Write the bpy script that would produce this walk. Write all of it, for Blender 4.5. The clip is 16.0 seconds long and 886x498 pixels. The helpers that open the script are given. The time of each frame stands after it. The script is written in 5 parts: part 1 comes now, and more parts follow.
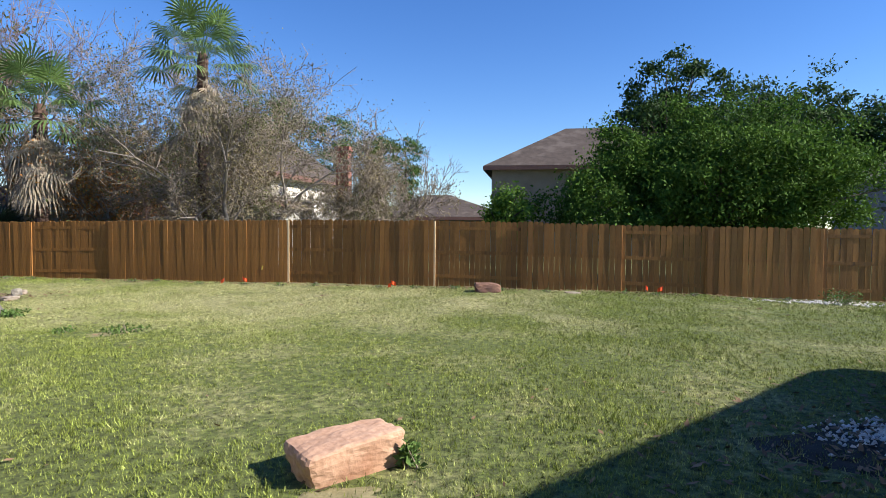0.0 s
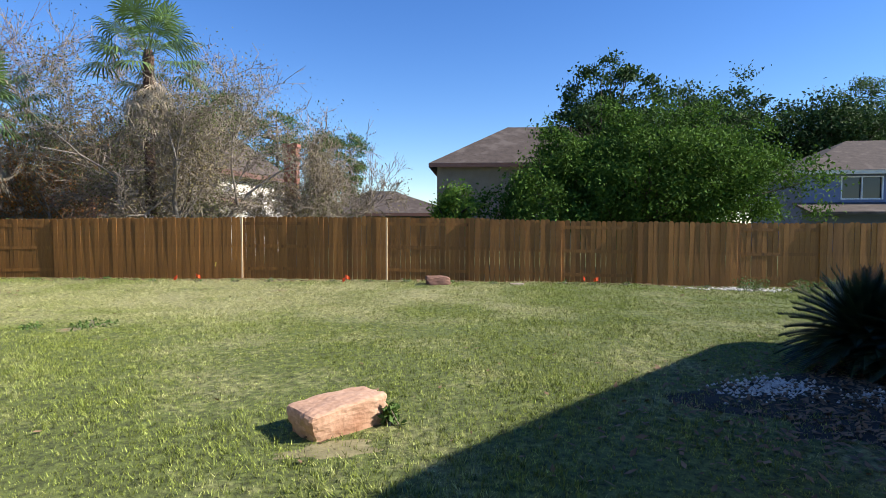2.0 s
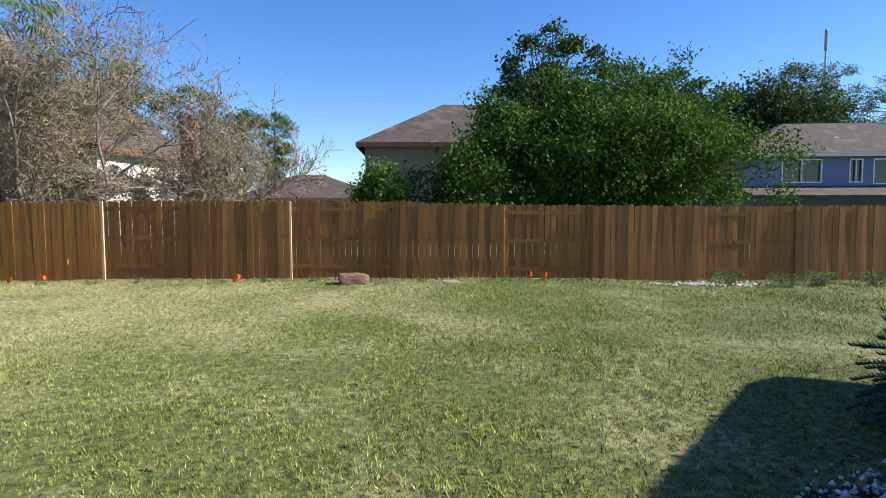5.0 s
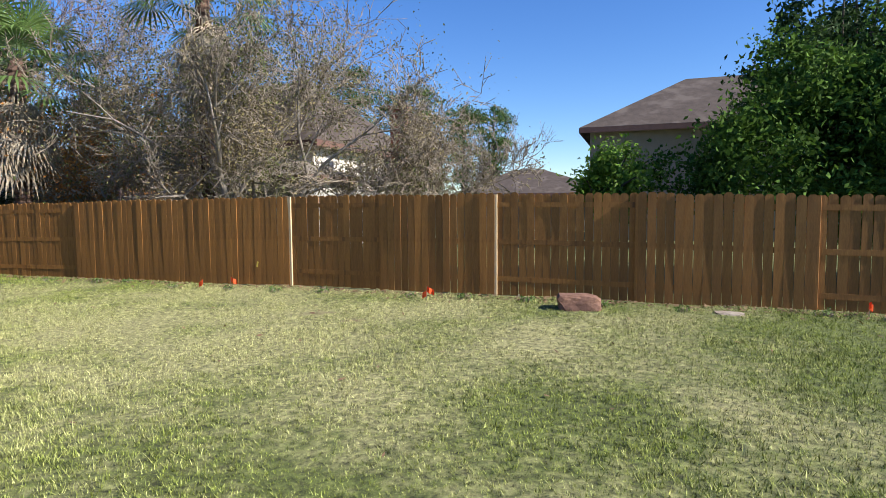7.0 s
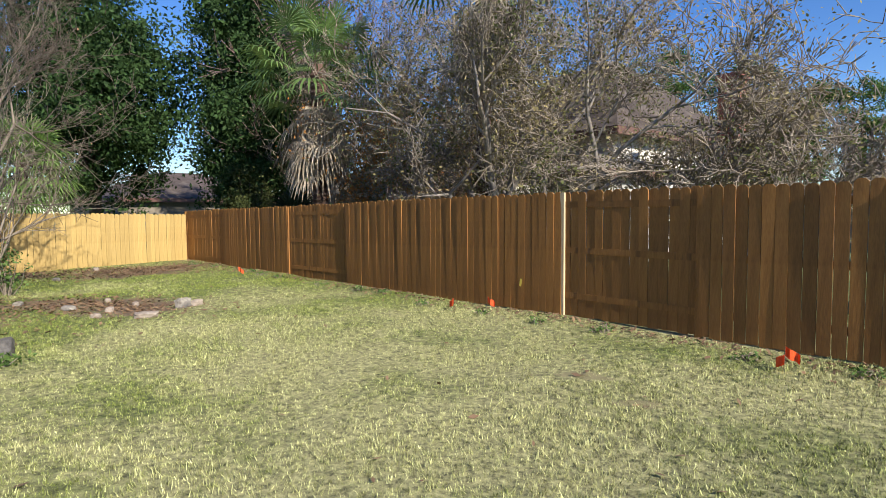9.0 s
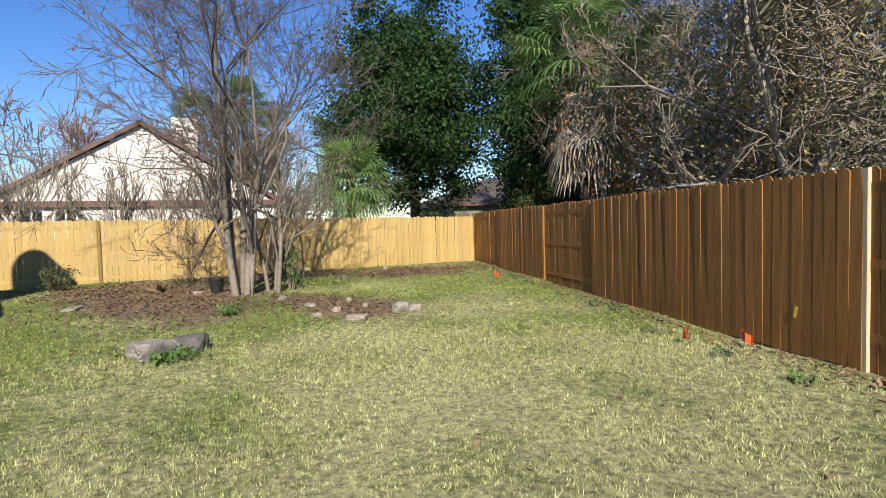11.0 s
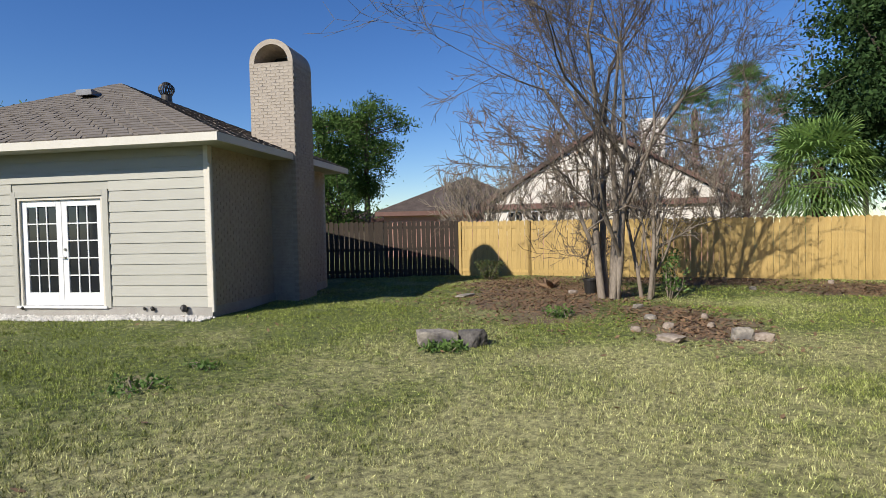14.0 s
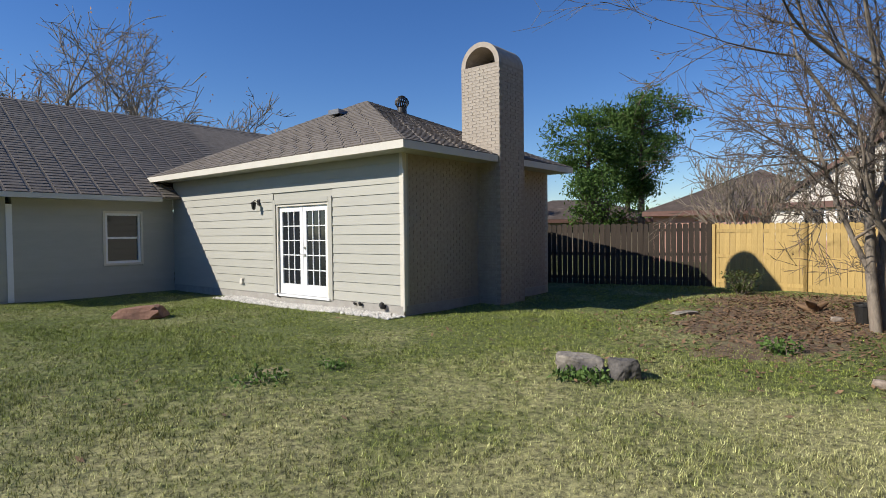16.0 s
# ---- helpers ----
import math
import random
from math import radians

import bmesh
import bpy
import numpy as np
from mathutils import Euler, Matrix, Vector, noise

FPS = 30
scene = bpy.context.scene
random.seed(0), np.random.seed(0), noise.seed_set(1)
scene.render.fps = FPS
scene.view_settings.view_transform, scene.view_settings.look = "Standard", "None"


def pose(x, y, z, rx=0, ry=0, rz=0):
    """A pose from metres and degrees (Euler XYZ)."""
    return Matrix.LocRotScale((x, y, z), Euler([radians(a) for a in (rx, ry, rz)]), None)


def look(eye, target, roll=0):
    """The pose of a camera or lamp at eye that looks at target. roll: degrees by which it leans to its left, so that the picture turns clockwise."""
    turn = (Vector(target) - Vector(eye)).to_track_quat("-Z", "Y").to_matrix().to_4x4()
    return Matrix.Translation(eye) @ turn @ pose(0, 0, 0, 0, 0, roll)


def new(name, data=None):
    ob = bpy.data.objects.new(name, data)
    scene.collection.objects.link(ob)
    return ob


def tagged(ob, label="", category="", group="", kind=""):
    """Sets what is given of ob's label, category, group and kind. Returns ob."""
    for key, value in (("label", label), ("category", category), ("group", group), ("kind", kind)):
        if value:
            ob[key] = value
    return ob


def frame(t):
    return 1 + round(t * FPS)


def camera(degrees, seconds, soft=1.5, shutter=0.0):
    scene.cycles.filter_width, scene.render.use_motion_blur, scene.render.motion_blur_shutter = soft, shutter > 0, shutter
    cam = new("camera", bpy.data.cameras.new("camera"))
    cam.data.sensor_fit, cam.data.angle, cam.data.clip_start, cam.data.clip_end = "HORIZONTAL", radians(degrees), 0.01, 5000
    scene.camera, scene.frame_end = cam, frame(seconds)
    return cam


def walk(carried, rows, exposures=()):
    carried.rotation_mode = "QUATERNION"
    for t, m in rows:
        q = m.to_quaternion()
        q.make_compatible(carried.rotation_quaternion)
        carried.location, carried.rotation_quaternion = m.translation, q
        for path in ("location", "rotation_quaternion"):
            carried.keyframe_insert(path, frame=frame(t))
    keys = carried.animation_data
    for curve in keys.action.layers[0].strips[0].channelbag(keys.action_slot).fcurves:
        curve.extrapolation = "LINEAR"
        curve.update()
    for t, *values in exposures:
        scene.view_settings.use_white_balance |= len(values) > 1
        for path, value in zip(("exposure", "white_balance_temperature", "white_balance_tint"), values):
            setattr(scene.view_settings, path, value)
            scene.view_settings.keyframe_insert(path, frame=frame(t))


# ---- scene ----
cam = camera(74.5, 16.0, soft=0.8)
PATH = [
    (0, (0.641, -0.403, 1.52), (0.327, 1.571, 1.448), 0.4),
    (0.5, (0.583, -0.693, 1.524), (0.352, 1.293, 1.451), 0.4),
    (1, (0.549, -0.952, 1.519), (0.346, 1.036, 1.439), 0.3),
    (1.5, (0.514, -1.147, 1.524), (0.346, 0.845, 1.442), 0.2),
    (2, (0.506, -1.258, 1.531), (0.387, 0.737, 1.445), 0.1),
    (2.5, (0.526, -1.252, 1.526), (0.447, 0.744, 1.437), 0.0),
    (3, (0.591, -1.046, 1.515), (0.626, 0.951, 1.423), 0.1),
    (3.2, (0.619, -0.856, 1.513), (0.735, 1.138, 1.418), 0.1),
    (5.3, (0.824, 2.295, 1.495), (0.899, 4.289, 1.359), -0.3),
    (5.5, (0.812, 2.63, 1.494), (0.84, 4.625, 1.358), -0.3),
    (6, (0.704, 3.529, 1.491), (0.522, 5.516, 1.356), -0.3),
    (6.5, (0.533, 4.46, 1.486), (0.12, 6.412, 1.345), -0.4),
    (7, (0.299, 5.415, 1.479), (-0.338, 7.306, 1.337), -0.4),
    (7.5, (0.006, 6.354, 1.469), (-0.815, 8.172, 1.319), -0.6),
    (8, (-0.363, 7.237, 1.457), (-1.433, 8.921, 1.313), -0.6),
    (8.5, (-0.796, 8.029, 1.442), (-2.088, 9.55, 1.307), -0.8),
    (9, (-1.235, 8.738, 1.426), (-2.728, 10.062, 1.303), -0.4),
    (9.5, (-1.557, 9.405, 1.408), (-3.208, 10.527, 1.293), -0.4),
    (10, (-1.741, 10.069, 1.391), (-3.526, 10.965, 1.276), -0.5),
    (10.2, (-1.797, 10.33, 1.387), (-3.638, 11.104, 1.271), -0.8),
    (12.3, (-2.317, 12.981, 1.304), (-4.279, 12.601, 1.226), -1.3),
    (12.5, (-2.392, 13.185, 1.304), (-4.333, 12.708, 1.224), -1.3),
    (13, (-2.655, 13.576, 1.313), (-4.499, 12.804, 1.24), -1.2),
    (13.5, (-3.027, 13.882, 1.332), (-4.764, 12.894, 1.262), -1.3),
    (14, (-3.476, 14.087, 1.347), (-4.999, 12.792, 1.281), -1.2),
    (14.5, (-3.995, 14.219, 1.367), (-5.324, 12.726, 1.299), -1.0),
    (15, (-4.542, 14.339, 1.39), (-5.685, 12.699, 1.327), -0.9),
    (15.5, (-5.056, 14.48, 1.411), (-5.993, 12.714, 1.349), -0.8),
    (16, (-5.505, 14.671, 1.424), (-6.213, 12.802, 1.369), -0.6),
]
walk(cam, [(t, look(eye, target, roll)) for t, eye, target, roll in PATH],
     exposures=((0.0, 0.84), (5.0, 0.90), (8.0, 0.76), (10.0, 0.56), (12.5, 0.40), (14.0, 0.18), (16.0, 0.19)))

# ---- sun, sky and exposure ----
SUN_AZ, SUN_EL = -3.5, 34.5
world = bpy.data.worlds.new("sky")
scene.world = world
world.use_nodes = True
wn = world.node_tree.nodes
sky = wn.new("ShaderNodeTexSky")
sky.sky_type = "NISHITA"
sky.sun_disc = False
sky.sun_elevation = radians(SUN_EL)
sky.sun_rotation = radians(90 - SUN_AZ)
sky.air_density, sky.dust_density, sky.ozone_density = 1.0, 0.0, 5.0
wn["Background"].inputs["Strength"].default_value = 0.106
deep = wn.new("ShaderNodeHueSaturation")
deep.inputs["Saturation"].default_value = 1.20
deep.inputs["Hue"].default_value = 0.512
world.node_tree.links.new(sky.outputs["Color"], deep.inputs["Color"])
world.node_tree.links.new(deep.outputs["Color"], wn["Background"].inputs["Color"])
sun_data = bpy.data.lights.new("sun", "SUN")
sun_data.energy, sun_data.angle, sun_data.color = 5.0, radians(0.55), (1.0, 0.94, 0.84)
sun = new("sun", sun_data)
sun.matrix_world = look((0, 0, 0), (-math.cos(radians(SUN_AZ)) * math.cos(radians(SUN_EL)), -math.sin(radians(SUN_AZ)) * math.cos(radians(SUN_EL)), -math.sin(radians(SUN_EL))))

# ---- materials ----
rng = np.random.default_rng(7)


def material(name, c1, c2, scale=8.0, rough=0.85, bump=0.2, fine=60.0, metal=0.0, c3=None, spots=0.62, stretch=(1, 1, 1), island=0.0, obj=0.0, through_light=0.0, world_space=False):
    """Two noise scales mix two colours, a third colour shows in spots; bump from the fine noise."""
    m = bpy.data.materials.new(name)
    m.use_nodes = True
    nt = m.node_tree
    n, ln = nt.nodes, nt.links
    bsdf = n["Principled BSDF"]
    bsdf.inputs["Roughness"].default_value = rough
    bsdf.inputs["Metallic"].default_value = metal
    if world_space:
        co = n.new("ShaderNodeNewGeometry").outputs["Position"]
    else:
        co = n.new("ShaderNodeTexCoord").outputs["Object"]
    mp = n.new("ShaderNodeMapping")
    mp.inputs["Scale"].default_value = stretch
    ln.new(co, mp.inputs["Vector"])
    big = n.new("ShaderNodeTexNoise")
    big.inputs["Scale"].default_value, big.inputs["Detail"].default_value = scale, 5
    small = n.new("ShaderNodeTexNoise")
    small.inputs["Scale"].default_value, small.inputs["Detail"].default_value = fine, 4
    for t in (big, small):
        ln.new(mp.outputs["Vector"], t.inputs["Vector"])
    add = n.new("ShaderNodeMath")
    add.operation = "MULTIPLY_ADD"
    ln.new(small.outputs["Fac"], add.inputs[0])
    add.inputs[1].default_value = 0.5
    half = n.new("ShaderNodeMath")
    half.operation = "MULTIPLY"
    half.inputs[1].default_value = 0.5
    ln.new(big.outputs["Fac"], half.inputs[0])
    ln.new(half.outputs[0], add.inputs[2])
    ramp = n.new("ShaderNodeMapRange")
    ramp.inputs["From Min"].default_value, ramp.inputs["From Max"].default_value = 0.35, 0.65
    ln.new(add.outputs[0], ramp.inputs["Value"])
    mix = n.new("ShaderNodeMix")
    mix.data_type = "RGBA"
    mix.inputs["A"].default_value, mix.inputs["B"].default_value = (*c1, 1), (*c2, 1)
    ln.new(ramp.outputs["Result"], mix.inputs["Factor"])
    colour = mix.outputs["Result"]
    if c3:
        blot = n.new("ShaderNodeTexNoise")
        blot.inputs["Scale"].default_value, blot.inputs["Detail"].default_value = scale * 0.37, 6
        ln.new(mp.outputs["Vector"], blot.inputs["Vector"])
        r2 = n.new("ShaderNodeMapRange")
        r2.inputs["From Min"].default_value, r2.inputs["From Max"].default_value = spots - 0.06, spots + 0.06
        ln.new(blot.outputs["Fac"], r2.inputs["Value"])
        m2 = n.new("ShaderNodeMix")
        m2.data_type = "RGBA"
        m2.inputs["B"].default_value = (*c3, 1)
        ln.new(r2.outputs["Result"], m2.inputs["Factor"])
        ln.new(colour, m2.inputs["A"])
        colour = m2.outputs["Result"]
    if island or obj:
        src = n.new("ShaderNodeNewGeometry").outputs["Random Per Island"] if island else n.new("ShaderNodeObjectInfo").outputs["Random"]
        r3 = n.new("ShaderNodeMapRange")
        amt = island or obj
        r3.inputs["To Min"].default_value, r3.inputs["To Max"].default_value = 1 - amt, 1 + amt
        ln.new(src, r3.inputs["Value"])
        hsv = n.new("ShaderNodeHueSaturation")
        ln.new(r3.outputs["Result"], hsv.inputs["Value"])
        ln.new(colour, hsv.inputs["Color"])
        colour = hsv.outputs["Color"]
    ln.new(colour, bsdf.inputs["Base Color"])
    if bump:
        b = n.new("ShaderNodeBump")
        b.inputs["Strength"].default_value, b.inputs["Distance"].default_value = bump, 0.02
        ln.new(add.outputs[0], b.inputs["Height"])
        ln.new(b.outputs["Normal"], bsdf.inputs["Normal"])
    if through_light:
        tr = n.new("ShaderNodeBsdfTranslucent")
        ln.new(colour, tr.inputs["Color"])
        ms = n.new("ShaderNodeMixShader")
        ms.inputs["Fac"].default_value = through_light
        ln.new(bsdf.outputs["BSDF"], ms.inputs[1])
        ln.new(tr.outputs["BSDF"], ms.inputs[2])
        ln.new(ms.outputs["Shader"], n["Material Output"].inputs["Surface"])
    return m


def lawn_material(name, greens, straws, rough, island):
    """Turf: green and straw by wide patches, drier to the north-west of the lawn."""
    m = bpy.data.materials.new(name)
    m.use_nodes = True
    n, ln = m.node_tree.nodes, m.node_tree.links
    bsdf = n["Principled BSDF"]
    bsdf.inputs["Roughness"].default_value = rough
    pos = n.new("ShaderNodeNewGeometry")
    patch = n.new("ShaderNodeTexNoise")
    patch.inputs["Scale"].default_value, patch.inputs["Detail"].default_value = 0.55, 6
    fine = n.new("ShaderNodeTexNoise")
    fine.inputs["Scale"].default_value, fine.inputs["Detail"].default_value = 7.0, 5
    ln.new(pos.outputs["Position"], patch.inputs["Vector"])
    ln.new(pos.outputs["Position"], fine.inputs["Vector"])
    dist = n.new("ShaderNodeVectorMath")
    dist.operation = "DISTANCE"
    flat = n.new("ShaderNodeVectorMath")
    flat.operation = "MULTIPLY"
    flat.inputs[1].default_value = (0.8, 1.2, 0)
    ln.new(pos.outputs["Position"], flat.inputs[0])
    ln.new(flat.outputs["Vector"], dist.inputs[0])
    dist.inputs[1].default_value = (-5.5 * 0.8, 12.6 * 1.2, 0)
    dry = n.new("ShaderNodeMapRange")
    dry.inputs["From Min"].default_value, dry.inputs["From Max"].default_value = 2.2, 7.4
    dry.inputs["To Min"].default_value, dry.inputs["To Max"].default_value = 0.28, -0.03
    ln.new(dist.outputs["Value"], dry.inputs["Value"])
    s1 = n.new("ShaderNodeMath")
    s1.operation = "ADD"
    ln.new(patch.outputs["Fac"], s1.inputs[0])
    ln.new(dry.outputs["Result"], s1.inputs[1])
    s2 = n.new("ShaderNodeMath")
    s2.operation = "MULTIPLY_ADD"
    ln.new(fine.outputs["Fac"], s2.inputs[0])
    s2.inputs[1].default_value = 0.55
    ln.new(s1.outputs[0], s2.inputs[2])
    rnd = n.new("ShaderNodeMath")
    rnd.operation = "MULTIPLY_ADD"
    ln.new(pos.outputs["Random Per Island"], rnd.inputs[0])
    rnd.inputs[1].default_value = island
    ln.new(s2.outputs[0], rnd.inputs[2])
    fac = n.new("ShaderNodeMapRange")
    fac.inputs["From Min"].default_value, fac.inputs["From Max"].default_value = 0.74 + island / 2, 1.06 + island / 2
    ln.new(rnd.outputs[0], fac.inputs["Value"])
    g = n.new("ShaderNodeMix")
    g.data_type = "RGBA"
    g.inputs["A"].default_value, g.inputs["B"].default_value = (*greens[0], 1), (*greens[1], 1)
    ln.new(fine.outputs["Fac"], g.inputs["Factor"])
    s = n.new("ShaderNodeMix")
    s.data_type = "RGBA"
    s.inputs["A"].default_value, s.inputs["B"].default_value = (*straws[0], 1), (*straws[1], 1)
    ln.new(pos.outputs["Random Per Island"], s.inputs["Factor"])
    mix = n.new("ShaderNodeMix")
    mix.data_type = "RGBA"
    ln.new(g.outputs["Result"], mix.inputs["A"])
    ln.new(s.outputs["Result"], mix.inputs["B"])
    ln.new(fac.outputs["Result"], mix.inputs["Factor"])
    shade = n.new("ShaderNodeMapRange")
    shade.inputs["To Min"].default_value, shade.inputs["To Max"].default_value = 1.0 - 2.4 * island, 1.0 + 1.3 * island
    ln.new(pos.outputs["Random Per Island"], shade.inputs["Value"])
    # tufts and thatch: coarse and fine grain of the sward
    grain = n.new("ShaderNodeTexNoise")
    grain.inputs["Scale"].default_value, grain.inputs["Detail"].default_value, grain.inputs["Roughness"].default_value = 15.0, 6, 0.75
    ln.new(pos.outputs["Position"], grain.inputs["Vector"])
    tuft = n.new("ShaderNodeMapRange")
    tuft.inputs["From Min"].default_value, tuft.inputs["From Max"].default_value = 0.34, 0.66
    tuft.inputs["To Min"].default_value, tuft.inputs["To Max"].default_value = 0.28, 1.85
    ln.new(grain.outputs["Fac"], tuft.inputs["Value"])
    both = n.new("ShaderNodeMath")
    both.operation = "MULTIPLY"
    ln.new(shade.outputs["Result"], both.inputs[0])
    ln.new(tuft.outputs["Result"], both.inputs[1])
    hsv = n.new("ShaderNodeHueSaturation")
    ln.new(both.outputs[0], hsv.inputs["Value"])
    ln.new(mix.outputs["Result"], hsv.inputs["Color"])
    ln.new(hsv.outputs["Color"], bsdf.inputs["Base Color"])
    bump = n.new("ShaderNodeBump")
    bump.inputs["Strength"].default_value, bump.inputs["Distance"].default_value = 0.6, 0.03
    ln.new(grain.outputs["Fac"], bump.inputs["Height"])
    if island == 0:
        ln.new(bump.outputs["Normal"], bsdf.inputs["Normal"])
    return m


M = {}
M["turf"] = lawn_material("turf_soil", ((0.060, 0.075, 0.018), (0.125, 0.148, 0.034)), ((0.18, 0.17, 0.072), (0.26, 0.245, 0.11)), 0.95, 0.0)
M["blade"] = lawn_material("grass_blade", ((0.155, 0.20, 0.034), (0.31, 0.355, 0.085)), ((0.325, 0.325, 0.135), (0.43, 0.425, 0.20)), 0.6, 0.20)
M["soil"] = material("bed_soil", (0.075, 0.05, 0.032), (0.21, 0.145, 0.09), 6, 0.95, 0.6, 45, c3=(0.17, 0.15, 0.075), spots=0.56, world_space=True)
M["dry_soil"] = material("dry_soil", (0.165, 0.145, 0.065), (0.29, 0.25, 0.125), 7, 0.95, 0.5, 45, world_space=True)
# mulch with the deep shade by the sagos put into its near-black colour
M["shaded_mulch"] = material("shaded_mulch", (0.018, 0.013, 0.010), (0.05, 0.038, 0.028), 6, 0.95, 0.5, 40, world_space=True)
M["stain_wood"] = material("stained_cedar", (0.20, 0.084, 0.016), (0.34, 0.155, 0.036), 3, 0.75, 0.25, 30, stretch=(6, 6, 0.5), obj=0.20, c3=(0.10, 0.043, 0.012), spots=0.65)
M["new_wood"] = material("new_pine_board", (0.40, 0.265, 0.085), (0.54, 0.38, 0.14), 3, 0.75, 0.2, 30, stretch=(6, 6, 0.5), obj=0.10, c3=(0.36, 0.22, 0.08), spots=0.66)
M["raw_post"] = material("raw_post_wood", (0.55, 0.40, 0.22), (0.68, 0.52, 0.32), 4, 0.8, 0.2, 40, stretch=(6, 6, 0.5))
# weathered boards, darkened further to hold the shade that covers the side fence
M["shaded_wood"] = material("weathered_shaded_board", (0.035, 0.026, 0.019), (0.068, 0.05, 0.036), 3, 0.85, 0.25, 30, stretch=(6, 6, 0.5), obj=0.2)
M["siding"] = material("painted_siding", (0.41, 0.40, 0.345), (0.455, 0.445, 0.385), 2, 0.6, 0.06, 40, stretch=(1, 1, 4), obj=0.03)
M["trim"] = material("cream_trim_paint", (0.62, 0.58, 0.49), (0.68, 0.64, 0.55), 3, 0.55, 0.05, 40)
M["white"] = material("white_door_paint", (0.78, 0.78, 0.77), (0.83, 0.83, 0.82), 3, 0.4, 0.03, 40)
M["shingle"] = material("asphalt_shingle", (0.15, 0.125, 0.10), (0.24, 0.205, 0.165), 6, 0.95, 0.4, 90, obj=0.12)
M["dark_shingle"] = material("brown_shingle", (0.050, 0.036, 0.030), (0.10, 0.076, 0.062), 3, 0.95, 0.3, 30, c3=(0.12, 0.095, 0.08), spots=0.6)
M["brick"] = material("painted_brick", (0.36, 0.30, 0.24), (0.47, 0.41, 0.33), 9, 0.85, 0.3, 60, obj=0.06)
M["mortar"] = material("mortar", (0.31, 0.26, 0.21), (0.40, 0.345, 0.28), 9, 0.95, 0.4, 90)
M["concrete"] = material("slab_concrete", (0.30, 0.28, 0.25), (0.42, 0.40, 0.36), 4, 0.9, 0.3, 50)
M["gravel"] = material("white_gravel", (0.55, 0.52, 0.47), (0.75, 0.72, 0.66), 5, 0.9, 0.2, 40, island=0.2)
M["pink_rock"] = material("pink_sandstone", (0.42, 0.24, 0.15), (0.60, 0.38, 0.26), 3, 0.85, 0.6, 25, c3=(0.34, 0.16, 0.09), spots=0.6)
# red sandstone, its colour lowered to carry the shade over both red rocks
M["red_rock"] = material("shaded_red_sandstone", (0.15, 0.075, 0.05), (0.27, 0.145, 0.10), 3, 0.9, 0.6, 25, c3=(0.10, 0.05, 0.035), spots=0.6)
M["dark_rock"] = material("dark_pitted_stone", (0.06, 0.055, 0.05), (0.15, 0.135, 0.12), 6, 0.9, 0.9, 30)
M["grey_rock"] = material("grey_limestone", (0.16, 0.14, 0.115), (0.38, 0.34, 0.28), 5, 0.9, 0.8, 25, c3=(0.10, 0.09, 0.085), spots=0.58)
M["pale_stone"] = material("pale_stone", (0.22, 0.17, 0.13), (0.42, 0.35, 0.28), 5, 0.9, 0.5, 30)
M["bark"] = material("grey_bark", (0.17, 0.14, 0.115), (0.32, 0.28, 0.235), 7, 0.9, 0.4, 40, stretch=(1, 1, 0.3))
M["pale_bark"] = material("smooth_pale_bark", (0.15, 0.12, 0.09), (0.30, 0.25, 0.195), 5, 0.85, 0.25, 40, stretch=(1, 1, 0.3), c3=(0.22, 0.17, 0.13), spots=0.6)
M["dark_bark"] = material("dark_bark", (0.05, 0.04, 0.03), (0.11, 0.085, 0.065), 7, 0.9, 0.4, 40)
M["twig"] = material("twig", (0.17, 0.135, 0.10), (0.33, 0.275, 0.21), 4, 0.9, 0, 30, island=0.25)
M["dark_twig"] = material("dark_twig", (0.085, 0.065, 0.05), (0.18, 0.145, 0.11), 4, 0.9, 0, 30, island=0.25)
M["red_twig"] = material("reddish_twig", (0.17, 0.11, 0.095), (0.29, 0.20, 0.175), 4, 0.9, 0, 30, island=0.25)
M["leaf_green"] = material("glossy_green_leaf", (0.030, 0.070, 0.010), (0.105, 0.195, 0.030), 1.5, 0.8, 0, 20, island=0.4, through_light=0.25)
M["leaf_lime"] = material("light_green_leaf", (0.10, 0.19, 0.022), (0.20, 0.33, 0.05), 1.5, 0.55, 0, 20, island=0.35, through_light=0.3)
M["leaf_dark"] = material("dark_green_leaf", (0.022, 0.05, 0.014), (0.055, 0.10, 0.03), 1.5, 0.65, 0, 20, island=0.4, through_light=0.2)
M["leaf_olive"] = material("olive_leaf", (0.065, 0.085, 0.025), (0.13, 0.145, 0.05), 1.5, 0.6, 0, 20, island=0.35, through_light=0.2)
M["leaf_pine"] = material("pine_needles", (0.05, 0.10, 0.02), (0.11, 0.18, 0.045), 1.0, 0.6, 0, 20, island=0.35, through_light=0.2)
M["leaf_orange"] = material("orange_autumn_leaf", (0.34, 0.13, 0.03), (0.52, 0.25, 0.065), 2, 0.7, 0, 20, island=0.35, through_light=0.25)
M["leaf_dull"] = material("dull_winter_leaf", (0.20, 0.16, 0.075), (0.35, 0.29, 0.14), 1.2, 0.75, 0, 20, island=0.45, c3=(0.13, 0.15, 0.05), spots=0.5, through_light=0.25)
M["leaf_brown"] = material("dry_brown_leaf", (0.15, 0.085, 0.045), (0.24, 0.15, 0.08), 2, 0.8, 0, 20, island=0.35)
M["palm_green"] = material("palm_frond", (0.085, 0.15, 0.035), (0.16, 0.245, 0.07), 1, 0.4, 0, 20, island=0.3, through_light=0.25)
M["palm_bright"] = material("sunlit_palm_frond", (0.14, 0.24, 0.05), (0.25, 0.37, 0.11), 1, 0.5, 0, 20, island=0.3, through_light=0.3)
